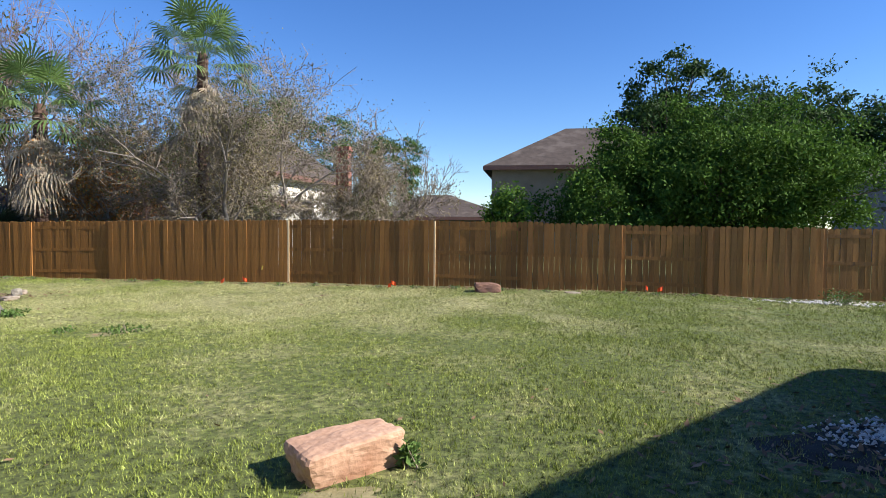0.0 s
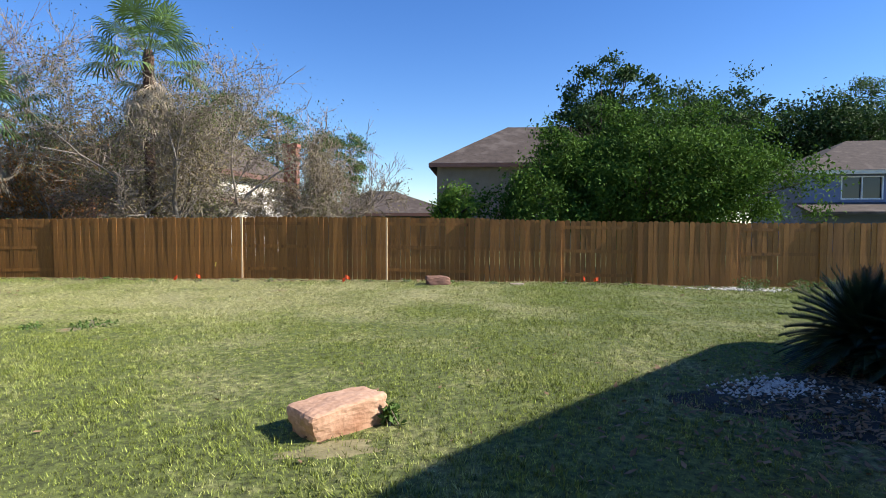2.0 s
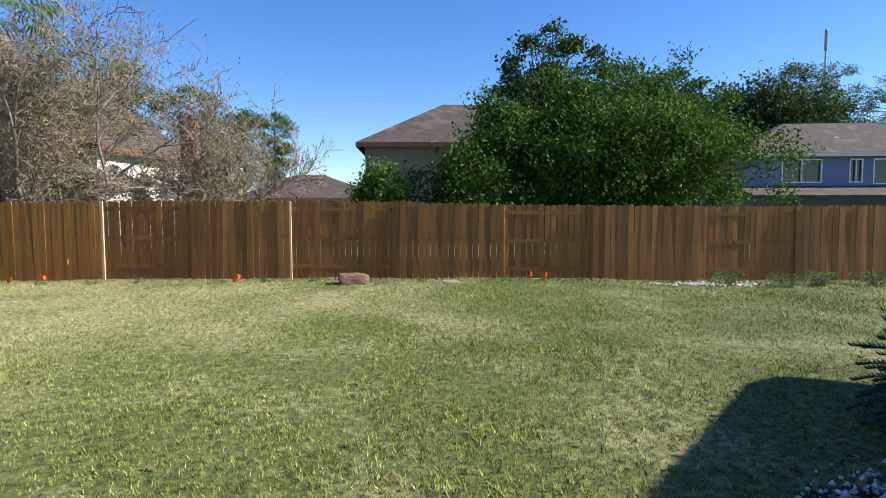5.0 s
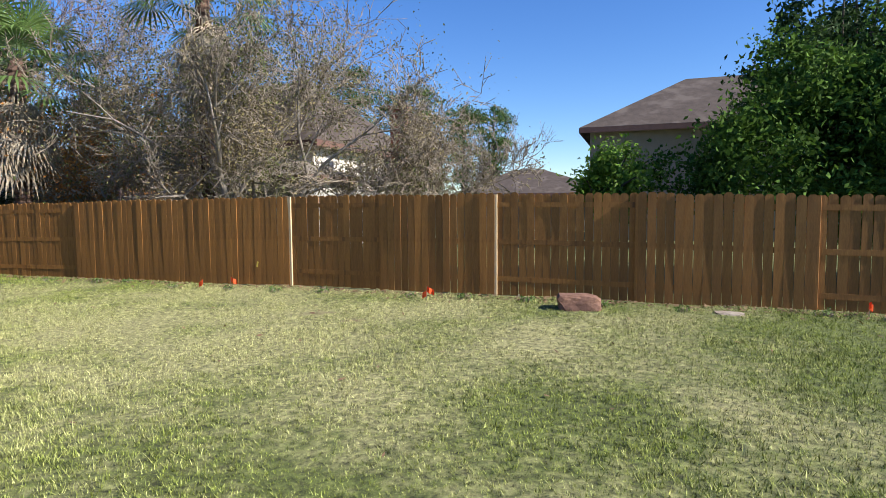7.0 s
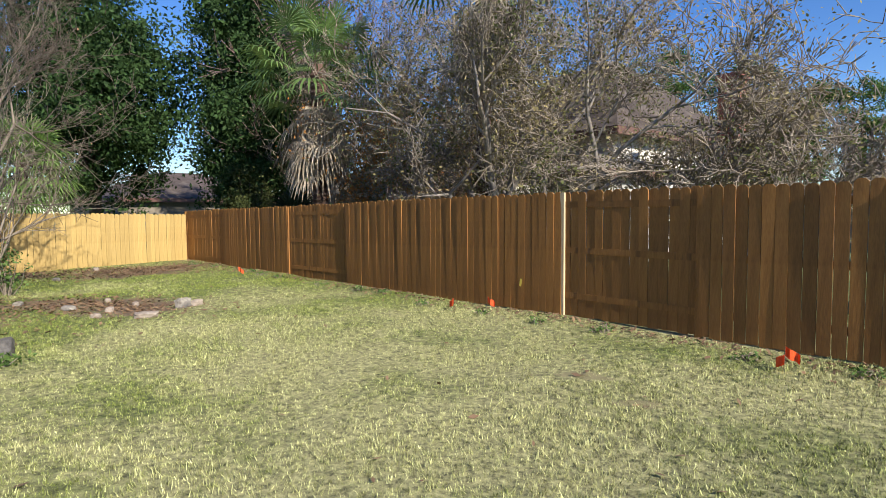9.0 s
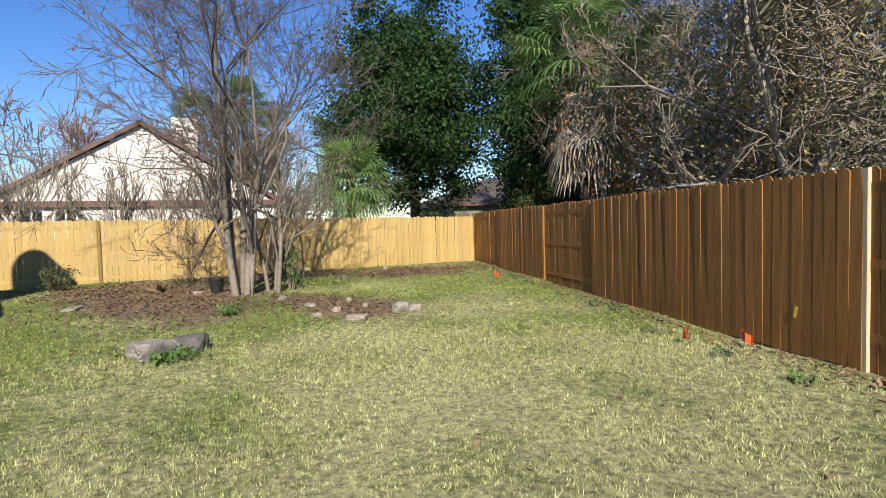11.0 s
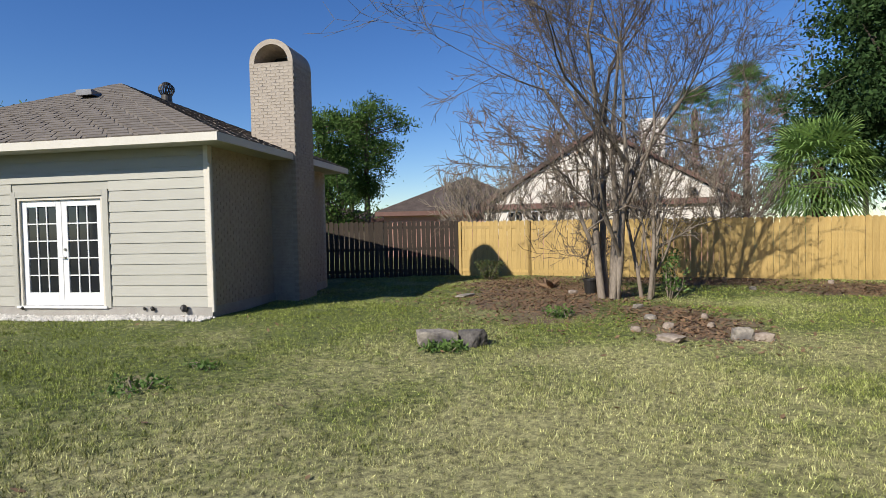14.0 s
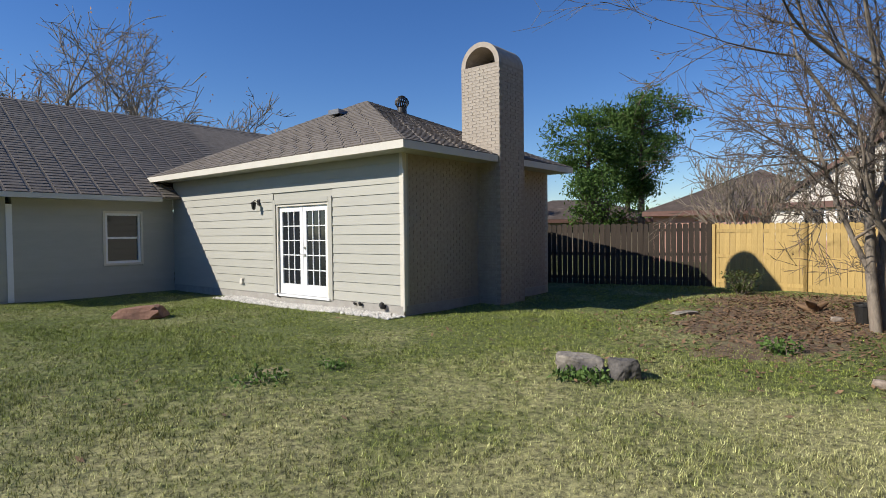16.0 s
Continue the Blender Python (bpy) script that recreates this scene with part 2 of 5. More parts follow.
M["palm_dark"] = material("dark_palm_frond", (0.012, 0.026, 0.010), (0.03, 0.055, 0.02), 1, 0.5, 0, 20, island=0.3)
M["palm_dead"] = material("dead_palm_frond", (0.22, 0.17, 0.11), (0.42, 0.35, 0.26), 2, 0.9, 0, 20, island=0.3)
M["palm_trunk"] = material("palm_trunk_fibre", (0.06, 0.035, 0.025), (0.17, 0.10, 0.07), 6, 0.95, 0.5, 40, stretch=(1, 1, 2))
M["weed"] = material("weed_leaf", (0.07, 0.14, 0.03), (0.16, 0.24, 0.07), 3, 0.6, 0, 20, island=0.3, through_light=0.2)
M["orange"] = material("orange_flag_plastic", (0.85, 0.10, 0.02), (0.95, 0.16, 0.04), 5, 0.5, 0, 20, through_light=0.3)
M["black"] = material("black_metal", (0.015, 0.014, 0.013), (0.03, 0.028, 0.026), 8, 0.45, 0.05, 40)
M["steel"] = material("galvanised_steel", (0.16, 0.15, 0.14), (0.26, 0.25, 0.24), 8, 0.4, 0.05, 40, metal=0.8)
M["brass"] = material("satin_nickel", (0.5, 0.48, 0.44), (0.6, 0.58, 0.54), 8, 0.3, 0, 40, metal=0.9)
M["yellow"] = material("yellow_tag", (0.75, 0.55, 0.08), (0.8, 0.62, 0.12), 5, 0.6, 0, 20)
M["blue_wall"] = material("blue_grey_siding", (0.13, 0.16, 0.26), (0.17, 0.20, 0.31), 2, 0.7, 0.1, 30, stretch=(1, 1, 6))
M["tan_wall"] = material("tan_wall", (0.20, 0.165, 0.12), (0.26, 0.22, 0.165), 2, 0.8, 0.1, 30)
M["white_wall"] = material("off_white_wall", (0.62, 0.57, 0.50), (0.72, 0.67, 0.60), 1.5, 0.8, 0.1, 30)
M["grey_wall"] = material("grey_siding_wall", (0.34, 0.33, 0.29), (0.42, 0.41, 0.37), 2, 0.75, 0.1, 30, stretch=(1, 1, 6))
M["pink_brick"] = material("pink_brick_wall", (0.45, 0.24, 0.19), (0.56, 0.33, 0.26), 12, 0.85, 0.2, 60)
M["red_brick"] = material("red_brick_chimney", (0.22, 0.08, 0.055), (0.33, 0.13, 0.09), 12, 0.85, 0.3, 60)
M["fascia"] = material("brown_fascia", (0.12, 0.06, 0.045), (0.17, 0.09, 0.07), 4, 0.7, 0.1, 30)
M["interior"] = material("dark_interior", (0.02, 0.02, 0.022), (0.035, 0.034, 0.035), 2, 0.9, 0, 20)
M["blind"] = material("window_blind", (0.30, 0.28, 0.23), (0.36, 0.34, 0.28), 2, 0.8, 0, 20)
for k in ("leaf_green", "leaf_dark", "leaf_olive", "leaf_pine", "leaf_lime", "leaf_dull", "weed", "blade"):
    M[k].node_tree.nodes["Principled BSDF"].inputs["Specular IOR Level"].default_value = 0.15
glass = bpy.data.materials.new("window_glass")
glass.use_nodes = True
gb = glass.node_tree.nodes["Principled BSDF"]
gb.inputs["Base Color"].default_value = (0.02, 0.022, 0.025, 1)
gb.inputs["Roughness"].default_value = 0.06
gb.inputs["Specular IOR Level"].default_value = 0.6
M["glass"] = glass


# ---- mesh building ----
class Geo:
    """Gathers vertices and faces for one mesh."""

    def __init__(self):
        self.v, self.f = [], []

    def poly(self, pts):
        k = len(self.v)
        self.v += [tuple(p) for p in pts]
        self.f.append(tuple(range(k, k + len(pts))))
        return self

    def prism(self, base, top):
        """Closed solid between two rings of equal count."""
        k, n = len(self.v), len(base)
        self.v += [tuple(p) for p in base] + [tuple(p) for p in top]
        self.f.append(tuple(range(k + n - 1, k - 1, -1)))
        self.f.append(tuple(range(k + n, k + 2 * n)))
        for i in range(n):
            j = (i + 1) % n
            self.f.append((k + i, k + j, k + n + j, k + n + i))
        return self

    def box(self, x0, y0, z0, x1, y1, z1, b=0.0):
        """Box; b chamfers the upright edges."""
        if b:
            ring = [(x0 + b, y0), (x1 - b, y0), (x1, y0 + b), (x1, y1 - b), (x1 - b, y1), (x0 + b, y1), (x0, y1 - b), (x0, y0 + b)]
        else:
            ring = [(x0, y0), (x1, y0), (x1, y1), (x0, y1)]
        return self.prism([(x, y, z0) for x, y in ring], [(x, y, z1) for x, y in ring])

    def tube(self, p, q, r0, r1, n=6):
        p, q = Vector(p), Vector(q)
        d = q - p
        a = d.orthogonal().normalized()
        b = d.cross(a).normalized()
        ring = [a * math.cos(2 * math.pi * i / n) + b * math.sin(2 * math.pi * i / n) for i in range(n)]
        return self.prism([p + w * r0 for w in ring], [q + w * r1 for w in ring])

    def lathe(self, profile, n=16, x=0, y=0):
        k = len(self.v)
        for r, z in profile:
            self.v += [(x + r * math.cos(2 * math.pi * i / n), y + r * math.sin(2 * math.pi * i / n), z) for i in range(n)]
        for j in range(len(profile) - 1):
            for i in range(n):
                i2 = (i + 1) % n
                self.f.append((k + j * n + i, k + j * n + i2, k + (j + 1) * n + i2, k + (j + 1) * n + i))
        self.f.append(tuple(k + i for i in reversed(range(n))))
        self.f.append(tuple(k + (len(profile) - 1) * n + i for i in range(n)))
        return self

    def mesh(self, name, mat):
        me = bpy.data.meshes.new(name)
        me.from_pydata(self.v, [], self.f)
        me.materials.append(mat)
        me.update()
        return me


def tri_mesh(name, verts, faces, mat):
    """Mesh from arrays: verts (n,3), faces (m,k)."""
    me = bpy.data.meshes.new(name)
    m, k = faces.shape
    me.vertices.add(len(verts))
    me.vertices.foreach_set("co", verts.astype(np.float32).ravel())
    me.loops.add(m * k)
    me.loops.foreach_set("vertex_index", faces.astype(np.int32).ravel())
    me.polygons.add(m)
    me.polygons.foreach_set("loop_start", np.arange(0, m * k, k, dtype=np.int32))
    me.materials.append(mat)
    me.update(calc_edges=True)
    me.validate()
    return me


def part(name, geo, mat, parent, label="", at=None, smooth=False):
    me = geo if isinstance(geo, bpy.types.Mesh) else geo.mesh(name, mat)
    ob = new(name, me)
    if parent:
        ob.parent = parent
    if at is not None:
        ob.matrix_basis = at
    if label:
        ob["label"] = label
    if smooth:
        for p in me.polygons:
            p.use_smooth = True
    return ob


def thing(name, at, label, category, group="", kind=""):
    ob = new(name)
    ob.matrix_basis = at
    ob.empty_display_size = 0.1
    return tagged(ob, label, category, group, kind)


# ---- plan ----
CORNER = np.array((-8.64, 4.30))       # outer corner of the lit wing wall
UD = np.array((0.496, -0.868))         # along the wing wall, away from the corner
VD = np.array((-0.868, -0.496))        # along the shaded side wall, away from the corner
WING_TURN = math.degrees(math.atan2(UD[1], UD[0]))
FENCE_Y = 15.94
WEST_A, WEST_B = np.array((-18.3, 3.0)), np.array((-22.4, 15.9))
WEST_D = (WEST_B - WEST_A) / np.linalg.norm(WEST_B - WEST_A)


def ground_z(x, y):
    """Height of the lawn: a shallow dip along the walk."""
    z = -0.12 - 0.17 * np.exp(-(((x + 7) / 6.5) ** 2 + ((y - 11.3) / 3.4) ** 2))
    z = z - 0.13 / (1 + np.exp(-(x - 5.5) / 1.5)) / (1 + np.exp(-(y - 12) / 1.2))
    return z


def bumpy(x, y):
    return ground_z(x, y) + 0.018 * np.sin(1.7 * x + 0.6 * y) * np.sin(1.3 * y - 0.4 * x) + 0.008 * np.sin(4.1 * x) * np.sin(3.7 * y + 1)


def gz(x, y):
    return float(bumpy(np.float64(x), np.float64(y)))


def house_point(u, v, z=0.0):
    p = CORNER + u * UD + v * VD
    return (float(p[0]), float(p[1]), z)


# ---- ground ----
def build_ground():
    xs = np.concatenate([[-900, -400, -150, -70, -40, -30], np.arange(-25, 16.01, 0.25), [20, 30, 50, 90, 200, 500, 900]])
    ys = np.concatenate([[-900, -400, -150, -60, -25, -12], np.arange(-7, 18.01, 0.25), [22, 30, 50, 90, 200, 500, 900]])
    gx, gy = np.meshgrid(xs, ys)
    z = bumpy(gx, gy)
    far = (gx < -26) | (gx > 17) | (gy < -8) | (gy > 19)
    z[far] = -0.15
    verts = np.stack([gx.ravel(), gy.ravel(), z.ravel()], 1)
    w = len(xs)
    a = np.arange(len(verts)).reshape(len(ys), w)
    faces = np.stack([a[:-1, :-1].ravel(), a[:-1, 1:].ravel(), a[1:, 1:].ravel(), a[1:, :-1].ravel()], 1)
    me = tri_mesh("ground", verts, faces, M["turf"])
    for p in me.polygons:
        p.use_smooth = True
    return tagged(new("ground", me), "short winter lawn, patchy green and straw, reaching the fences", "lawn", kind="structure")


build_ground()


def sheet(name, cx, cy, rx, ry, turn, mat, lift, label, category, seed, kind="structure"):
    """Irregular low mound lying on the lawn."""
    r = np.random.default_rng(seed)
    n, rings = 40, 6
    ph = r.uniform(0, 6.28, 4)
    verts, faces = [], []
    c, s = math.cos(radians(turn)), math.sin(radians(turn))
    for j in range(rings + 1):
        f = j / rings
        for i in range(n):
            a = 2 * math.pi * i / n
            wob = 0.92 + 0.16 * math.sin(3 * a + ph[0]) + 0.11 * math.sin(5 * a + ph[1]) + 0.09 * math.sin(9 * a + ph[2]) + 0.05 * math.sin(13 * a + ph[3])
            px, py = rx * f * wob * math.cos(a), ry * f * wob * math.sin(a)
            x, y = cx + c * px - s * py, cy + s * px + c * py
            verts.append((x, y, gz(x, y) + lift * (1 - f ** 3) - 0.012 * (f > 0.99) + 0.006 * r.random()))
    for j in range(rings):
        for i in range(n):
            k = (i + 1) % n
            faces.append((j * n + i, (j + 1) * n + i, (j + 1) * n + k, j * n + k))
    me = bpy.data.meshes.new(name)
    me.from_pydata(verts, [], faces)
    me.materials.append(mat)
    for p in me.polygons:
        p.use_smooth = True
    return tagged(new(name, me), label, category, kind=kind)


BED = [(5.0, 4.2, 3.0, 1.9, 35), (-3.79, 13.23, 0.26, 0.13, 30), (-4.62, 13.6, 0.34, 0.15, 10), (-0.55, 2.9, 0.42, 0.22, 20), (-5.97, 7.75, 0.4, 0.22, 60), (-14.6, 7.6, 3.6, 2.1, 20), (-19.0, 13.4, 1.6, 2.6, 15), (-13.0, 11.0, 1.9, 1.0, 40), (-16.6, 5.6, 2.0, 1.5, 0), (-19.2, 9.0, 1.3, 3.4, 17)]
# the first bed, at the sagos, gets the mulch darkened for shade
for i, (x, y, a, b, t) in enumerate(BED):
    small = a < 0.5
    sheet("bare_patch" if small else "planting_bed", x, y, a, b, t, M["shaded_mulch"] if i == 0 else M["dry_soil"] if small else M["soil"], 0.0 if small else 0.004, "bare dry patch of soil in the lawn" if small else "bare brown mulch bed with scattered leaf litter and stones", "bare soil" if small else "planting bed", 20 + i)

# ---- fences ----
def picket_geo(w, h, t):
    """Dog-eared board, its foot at z 0, facing -y."""
    e = 0.035
    prof = [(-w / 2, 0), (w / 2, 0), (w / 2, h - e), (w / 2 - e, h), (-w / 2 + e, h), (-w / 2, h - e)]
    return Geo().prism([(x, -t / 2, z) for x, z in prof][::-1], [(x, t / 2, z) for x, z in prof][::-1])


def fence_run(fence, length, sections, mat, label_none, top, seed, step=0.142, post_mat=None, raw=()):
    """Pickets, rails and posts along +x of the fence's own frame, facing -y. sections: (start, end, proud)."""
    r = random.Random(seed)
    boards = [picket_geo(w, 1.86 + dh, 0.016).mesh("picket", mat) for w in (0.134, 0.137, 0.139) for dh in (-0.012, 0.0, 0.012)]
    rail_h = (0.30, 0.98, 1.66)
    for a, b, proud in sections:
        n = max(1, round((b - a) / step))
        for i in range(n):
            x = a + (b - a) * (i + 0.5) / n
            wx, wy = world_of(fence, x)
            z = min(gz(wx, wy) + 0.03, top(x) - 1.80)
            zb = top(x) - 1.86 + r.uniform(-0.008, 0.008)
            y = (-0.030 if proud else 0.012) + r.uniform(-0.003, 0.003)
            part("picket", r.choice(boards), mat, fence, at=pose(x, y, zb, r.uniform(-0.35, 0.35), r.uniform(-0.25, 0.25), r.uniform(-1.6, 1.6)))
        for h in rail_h:
            z = top((a + b) / 2) - 1.86 + h
            dz = (top(b) - top(a)) / 2
            f = -0.02 if proud else -0.002
            g = Geo().prism([(a, f, z - dz - 0.045), (a, 0.024, z - dz - 0.045), (a, 0.024, z - dz + 0.045), (a, f, z - dz + 0.045)],
                            [(b, f, z + dz - 0.045), (b, 0.024, z + dz - 0.045), (b, 0.024, z + dz + 0.045), (b, f, z + dz + 0.045)])
            part("rail", g, mat, fence)
        for j, x in enumerate((a, b)):
            if proud and j == 0 and a > sections[0][0]:
                continue
            pm = M["raw_post"] if any(abs(x - q) < 0.1 for q in raw) else (post_mat or mat)
            if proud and j == 1 and b < sections[-1][1]:
                continue
            part("post", Geo().box(x - 0.045, -0.032 if not proud else -0.02, top(x) - 2.3, x + 0.045, 0.02, top(x) - 0.02, 0.006), pm, fence)


def world_of(fence, x):
    p = fence.matrix_basis @ Vector((x, 0, 0))
    return p.x, p.y


BEND_X, BEND = -6.62, 1.5
NORTH_START = FENCE_Y - (BEND_X + 22.4) * math.tan(radians(BEND))
NORTH = thing("fence_north_1", pose(-22.4, NORTH_START, 0, 0, 0, BEND), "brown-stained dog-eared wooden fence, panels facing alternate ways", "fence", kind="structure")
NORTH_EAST = thing("fence_north_2", pose(BEND_X, FENCE_Y, 0, 0, 0, -BEND), "long brown-stained wooden fence in its own shade, panels facing alternate ways", "fence", kind="structure")
BREAKS = [-22.4, -19.1, -15.1, -12.4, BEND_X]
north_sections = [(BREAKS[i] + 22.4, BREAKS[i + 1] + 22.4, i % 2 == 1) for i in range(len(BREAKS) - 1)]
EAST_BREAKS = [BEND_X, -4.5, -2.2, 0.28, 2.88, 5.05, 7.75, 10.03, 12.6, 14.9, 17.4]
east_sections = [(EAST_BREAKS[i] - BEND_X, EAST_BREAKS[i + 1] - BEND_X, i % 2 == 1) for i in range(len(EAST_BREAKS) - 1)]


def fence_y(x):
    """Where the north fence stands at x."""
    return FENCE_Y - np.abs(x - BEND_X) * math.tan(radians(BEND))


def north_top(x):
    wx = x - 22.4
    pts = ((-22.4, 1.56), (-15, 1.64), (-6.6, 1.74), (-2, 1.73), (0.3, 1.70), (3, 1.64), (8, 1.58), (18, 1.58))
    return float(np.interp(wx, [p[0] for p in pts], [p[1] for p in pts]))


fence_run(NORTH, 16, north_sections, M["stain_wood"], "", north_top, 3, raw=(BEND_X + 22.4,))
fence_run(NORTH_EAST, 24, east_sections, M["stain_wood"], "", lambda x: north_top(x + BEND_X + 22.4), 4, raw=(0.0, -2.2 - BEND_X))

WEST = thing("fence_west", pose(float(WEST_A[0]), float(WEST_A[1]), 0, 0, 0, math.degrees(math.atan2(WEST_D[1], WEST_D[0])) ), "new yellow pine board fence in full sun with branch shadows", "fence", kind="structure")
west_sections = [(-0.65, 1.62, False), (1.62, 3.8, False), (3.8, 5.87, False), (5.87, 13.05, True)]
fence_run(WEST, 14, west_sections, M["new_wood"], "", lambda x: 1.60 - 0.011 * x, 5, step=0.145)
DARK = thing("fence_side", pose(-12.4, -2.94, 0, 0, 0, math.degrees(math.atan2(0.677, -0.736))), "weathered picket fence with narrow gaps beside the house, shade put into its dark colour", "fence", kind="structure")
fence_run(DARK, 8, [(0.0, 2.4, True), (2.4, 4.9, True), (4.9, 7.75, True)], M["shaded_wood"], "", lambda x: 1.64, 6, step=0.152)

# ---- the house ----
HOUSE = thing("house", pose(float(CORNER[0]), float(CORNER[1]), 0, 0, 0, WING_TURN), "single-storey house with pale lap siding and brown hip roof", "house")
# own frame: x along the lit wing wall, y = towards the yard is +y, so the side wall runs along -y


def wall_with_opening(x0, x1, z0, z1, y0, y1, ox0, ox1, oz0, oz1):
    g = Geo()
    g.box(x0, y0, z0, ox0, y1, z1)
    g.box(ox1, y0, z0, x1, y1, z1)
    g.box(ox0, y0, oz1, ox1, y1, z1)
    if oz0 > z0:
        g.box(ox0, y0, z0, ox1, y1, oz0)
    return g


WALL_TOP, SLAB = 2.95, 0.06
DX0, DX1, DZ0, DZ1 = 2.14, 3.98, 0.06, 2.10
part("wall", wall_with_opening(0.0, 8.9, SLAB, WALL_TOP, -0.16, -0.03, DX0, DX1, DZ0, DZ1), M["siding"], HOUSE)
part("slab", Geo().box(-0.01, -5.3, -0.5, 9.0, 0.0, SLAB), M["concrete"], HOUSE, "grey concrete slab edge")
# lap boards
step, z, k = 0.192, SLAB + 0.01, 0
while z < WALL_TOP - 0.02:
    top_z = min(z + step + 0.02, WALL_TOP)
    spans = [(0.07, 8.9)]
    if z < DZ1 + 0.12 and z + step > DZ0:
        spans = [(0.07, DX0 - 0.13), (DX1 + 0.12, 8.9)]
    for a, b in spans:
        g = Geo().prism([(a, -0.03, z), (b, -0.03, z), (b, 0.0, z), (a, 0.0, z)], [(a, -0.03, top_z), (b, -0.03, top_z), (b, -0.018, top_z), (a, -0.018, top_z)])
        part("siding_board", g, M["siding"], HOUSE)
    z += step
part("corner_trim", Geo().box(-0.02, -0.1, SLAB, 0.07, 0.012, WALL_TOP - 0.02, 0.004), M["trim"], HOUSE)
part("downspout", Geo().box(-0.075, -0.02, -0.02, -0.025, 0.045, 2.6, 0.01), M["trim"], HOUSE, "cream painted downspout")
# brick side wall
part("side_wall", Geo().box(0.02, -5.3, SLAB - 0.3, 0.16, -0.1, WALL_TOP), M["brick"], HOUSE, "shaded painted brick wall")
part("back_wall", Geo().box(0.02, -5.44, SLAB - 0.3, 8.9, -5.3, WALL_TOP), M["siding"], HOUSE)


def course_wall(parent, x_face, ya, yb, z0, z1, skip=()):
    """Brick courses joined into one relief."""
    g = Geo()
    r = random.Random(11)
    row, zc = 0, z0 + 0.035
    while zc < z1:
        yy = ya - 0.1 - (0.1 if row % 2 else 0)
        while yy > yb:
            if not any(a >= yy >= b for a, b in skip):
                d = r.uniform(0.006, 0.011)
                g.box(x_face - d, yy - 0.095, zc - 0.029, x_face + 0.01, yy + 0.095, zc + 0.029)
            yy -= 0.203
        zc += 0.067
        row += 1
    return tagged(part("brickwork", g, M["brick"], parent), kind="stuff")


course_wall(HOUSE, 0.02, -0.1, -5.3, -0.2, WALL_TOP - 0.05, skip=((-2.32, -3.42),))
# chimney
CH = part("chimney", Geo().box(-0.56, -3.36, -0.3, 0.44, -2.40, 5.01), M["mortar"], HOUSE, "painted brick chimney with a barrel-arched cap")
def chimney_face():
    r = random.Random(4)
    m_f = Geo().box(-0.094, 0, -0.029, 0.094, 0.005, 0.029, 0.003).mesh("brick", M["brick"])
    m_s = Geo().box(-0.005, -0.094, -0.029, 0.0, 0.094, 0.029, 0.003).mesh("brick", M["brick"])
    h_f = Geo().box(-0.045, 0, -0.029, 0.045, 0.005, 0.029, 0.003).mesh("brick", M["brick"])
    h_s = Geo().box(-0.014, -0.045, -0.029, 0.0, 0.045, 0.029, 0.003).mesh("brick", M["brick"])
    row, zc = 0, 3.0
    while zc < 4.99:
        for i in range(5):
            x = -0.56 + 0.1 + 0.2 * i
            if row % 2:
                x += 0.1
            if x < 0.38:
                part("brick", m_f, None, CH, at=pose(x, -2.40, zc, 0, 0, r.uniform(-0.5, 0.5)))
            if row % 2 and i == 0:
                part("brick", h_f, None, CH, at=pose(-0.512, -2.40, zc))
            if x >= 0.38 and row % 2:
                part("brick", h_f, None, CH, at=pose(0.392, -2.40, zc))
        zc += 0.067
        row += 1
    g = Geo()
    row, zc = 0, -0.1
    while zc < 4.99:
        for i in range(6):
            y = -2.40 - 0.1 - 0.2035 * i - (0.1 if row % 2 else 0)
            if y > -3.30:
                d = r.uniform(0.008, 0.013)
                g.box(-0.56 - d, y - 0.095, zc - 0.029, -0.555, y + 0.095, zc + 0.029)
        if zc < 3.0:
            for i in range(5):
                x = -0.56 + 0.1 + 0.2 * i + (0.1 if row % 2 else 0)
                if x < 0.40:
                    g.box(x - 0.095, -2.41, zc - 0.029, x + 0.095, -2.40 + r.uniform(0.008, 0.013), zc + 0.029)
        zc += 0.067
        row += 1
    tagged(part("brickwork", g, M["brick"], CH), kind="stuff")


chimney_face()
# arched cap: a half barrel open to the front
cx, r_out, r_in, zb = -0.06, 0.50, 0.39, 5.01
arc = [math.pi * i / 16 for i in range(17)]
rim = [(cx + r_out * math.cos(a), zb + r_out * math.sin(a)) for a in arc] + [(cx + r_in * math.cos(a), zb + r_in * math.sin(a)) for a in reversed(arc)]
g = Geo().prism([(x, -2.40, zz) for x, zz in rim], [(x, -3.36, zz) for x, zz in rim])
part("arched_cap", g, M["brick"], CH, "barrel arch of painted brick, open in front")
part("flue", Geo().box(-0.40, -3.34, 4.99, 0.28, -3.16, 5.32), M["interior"], CH)

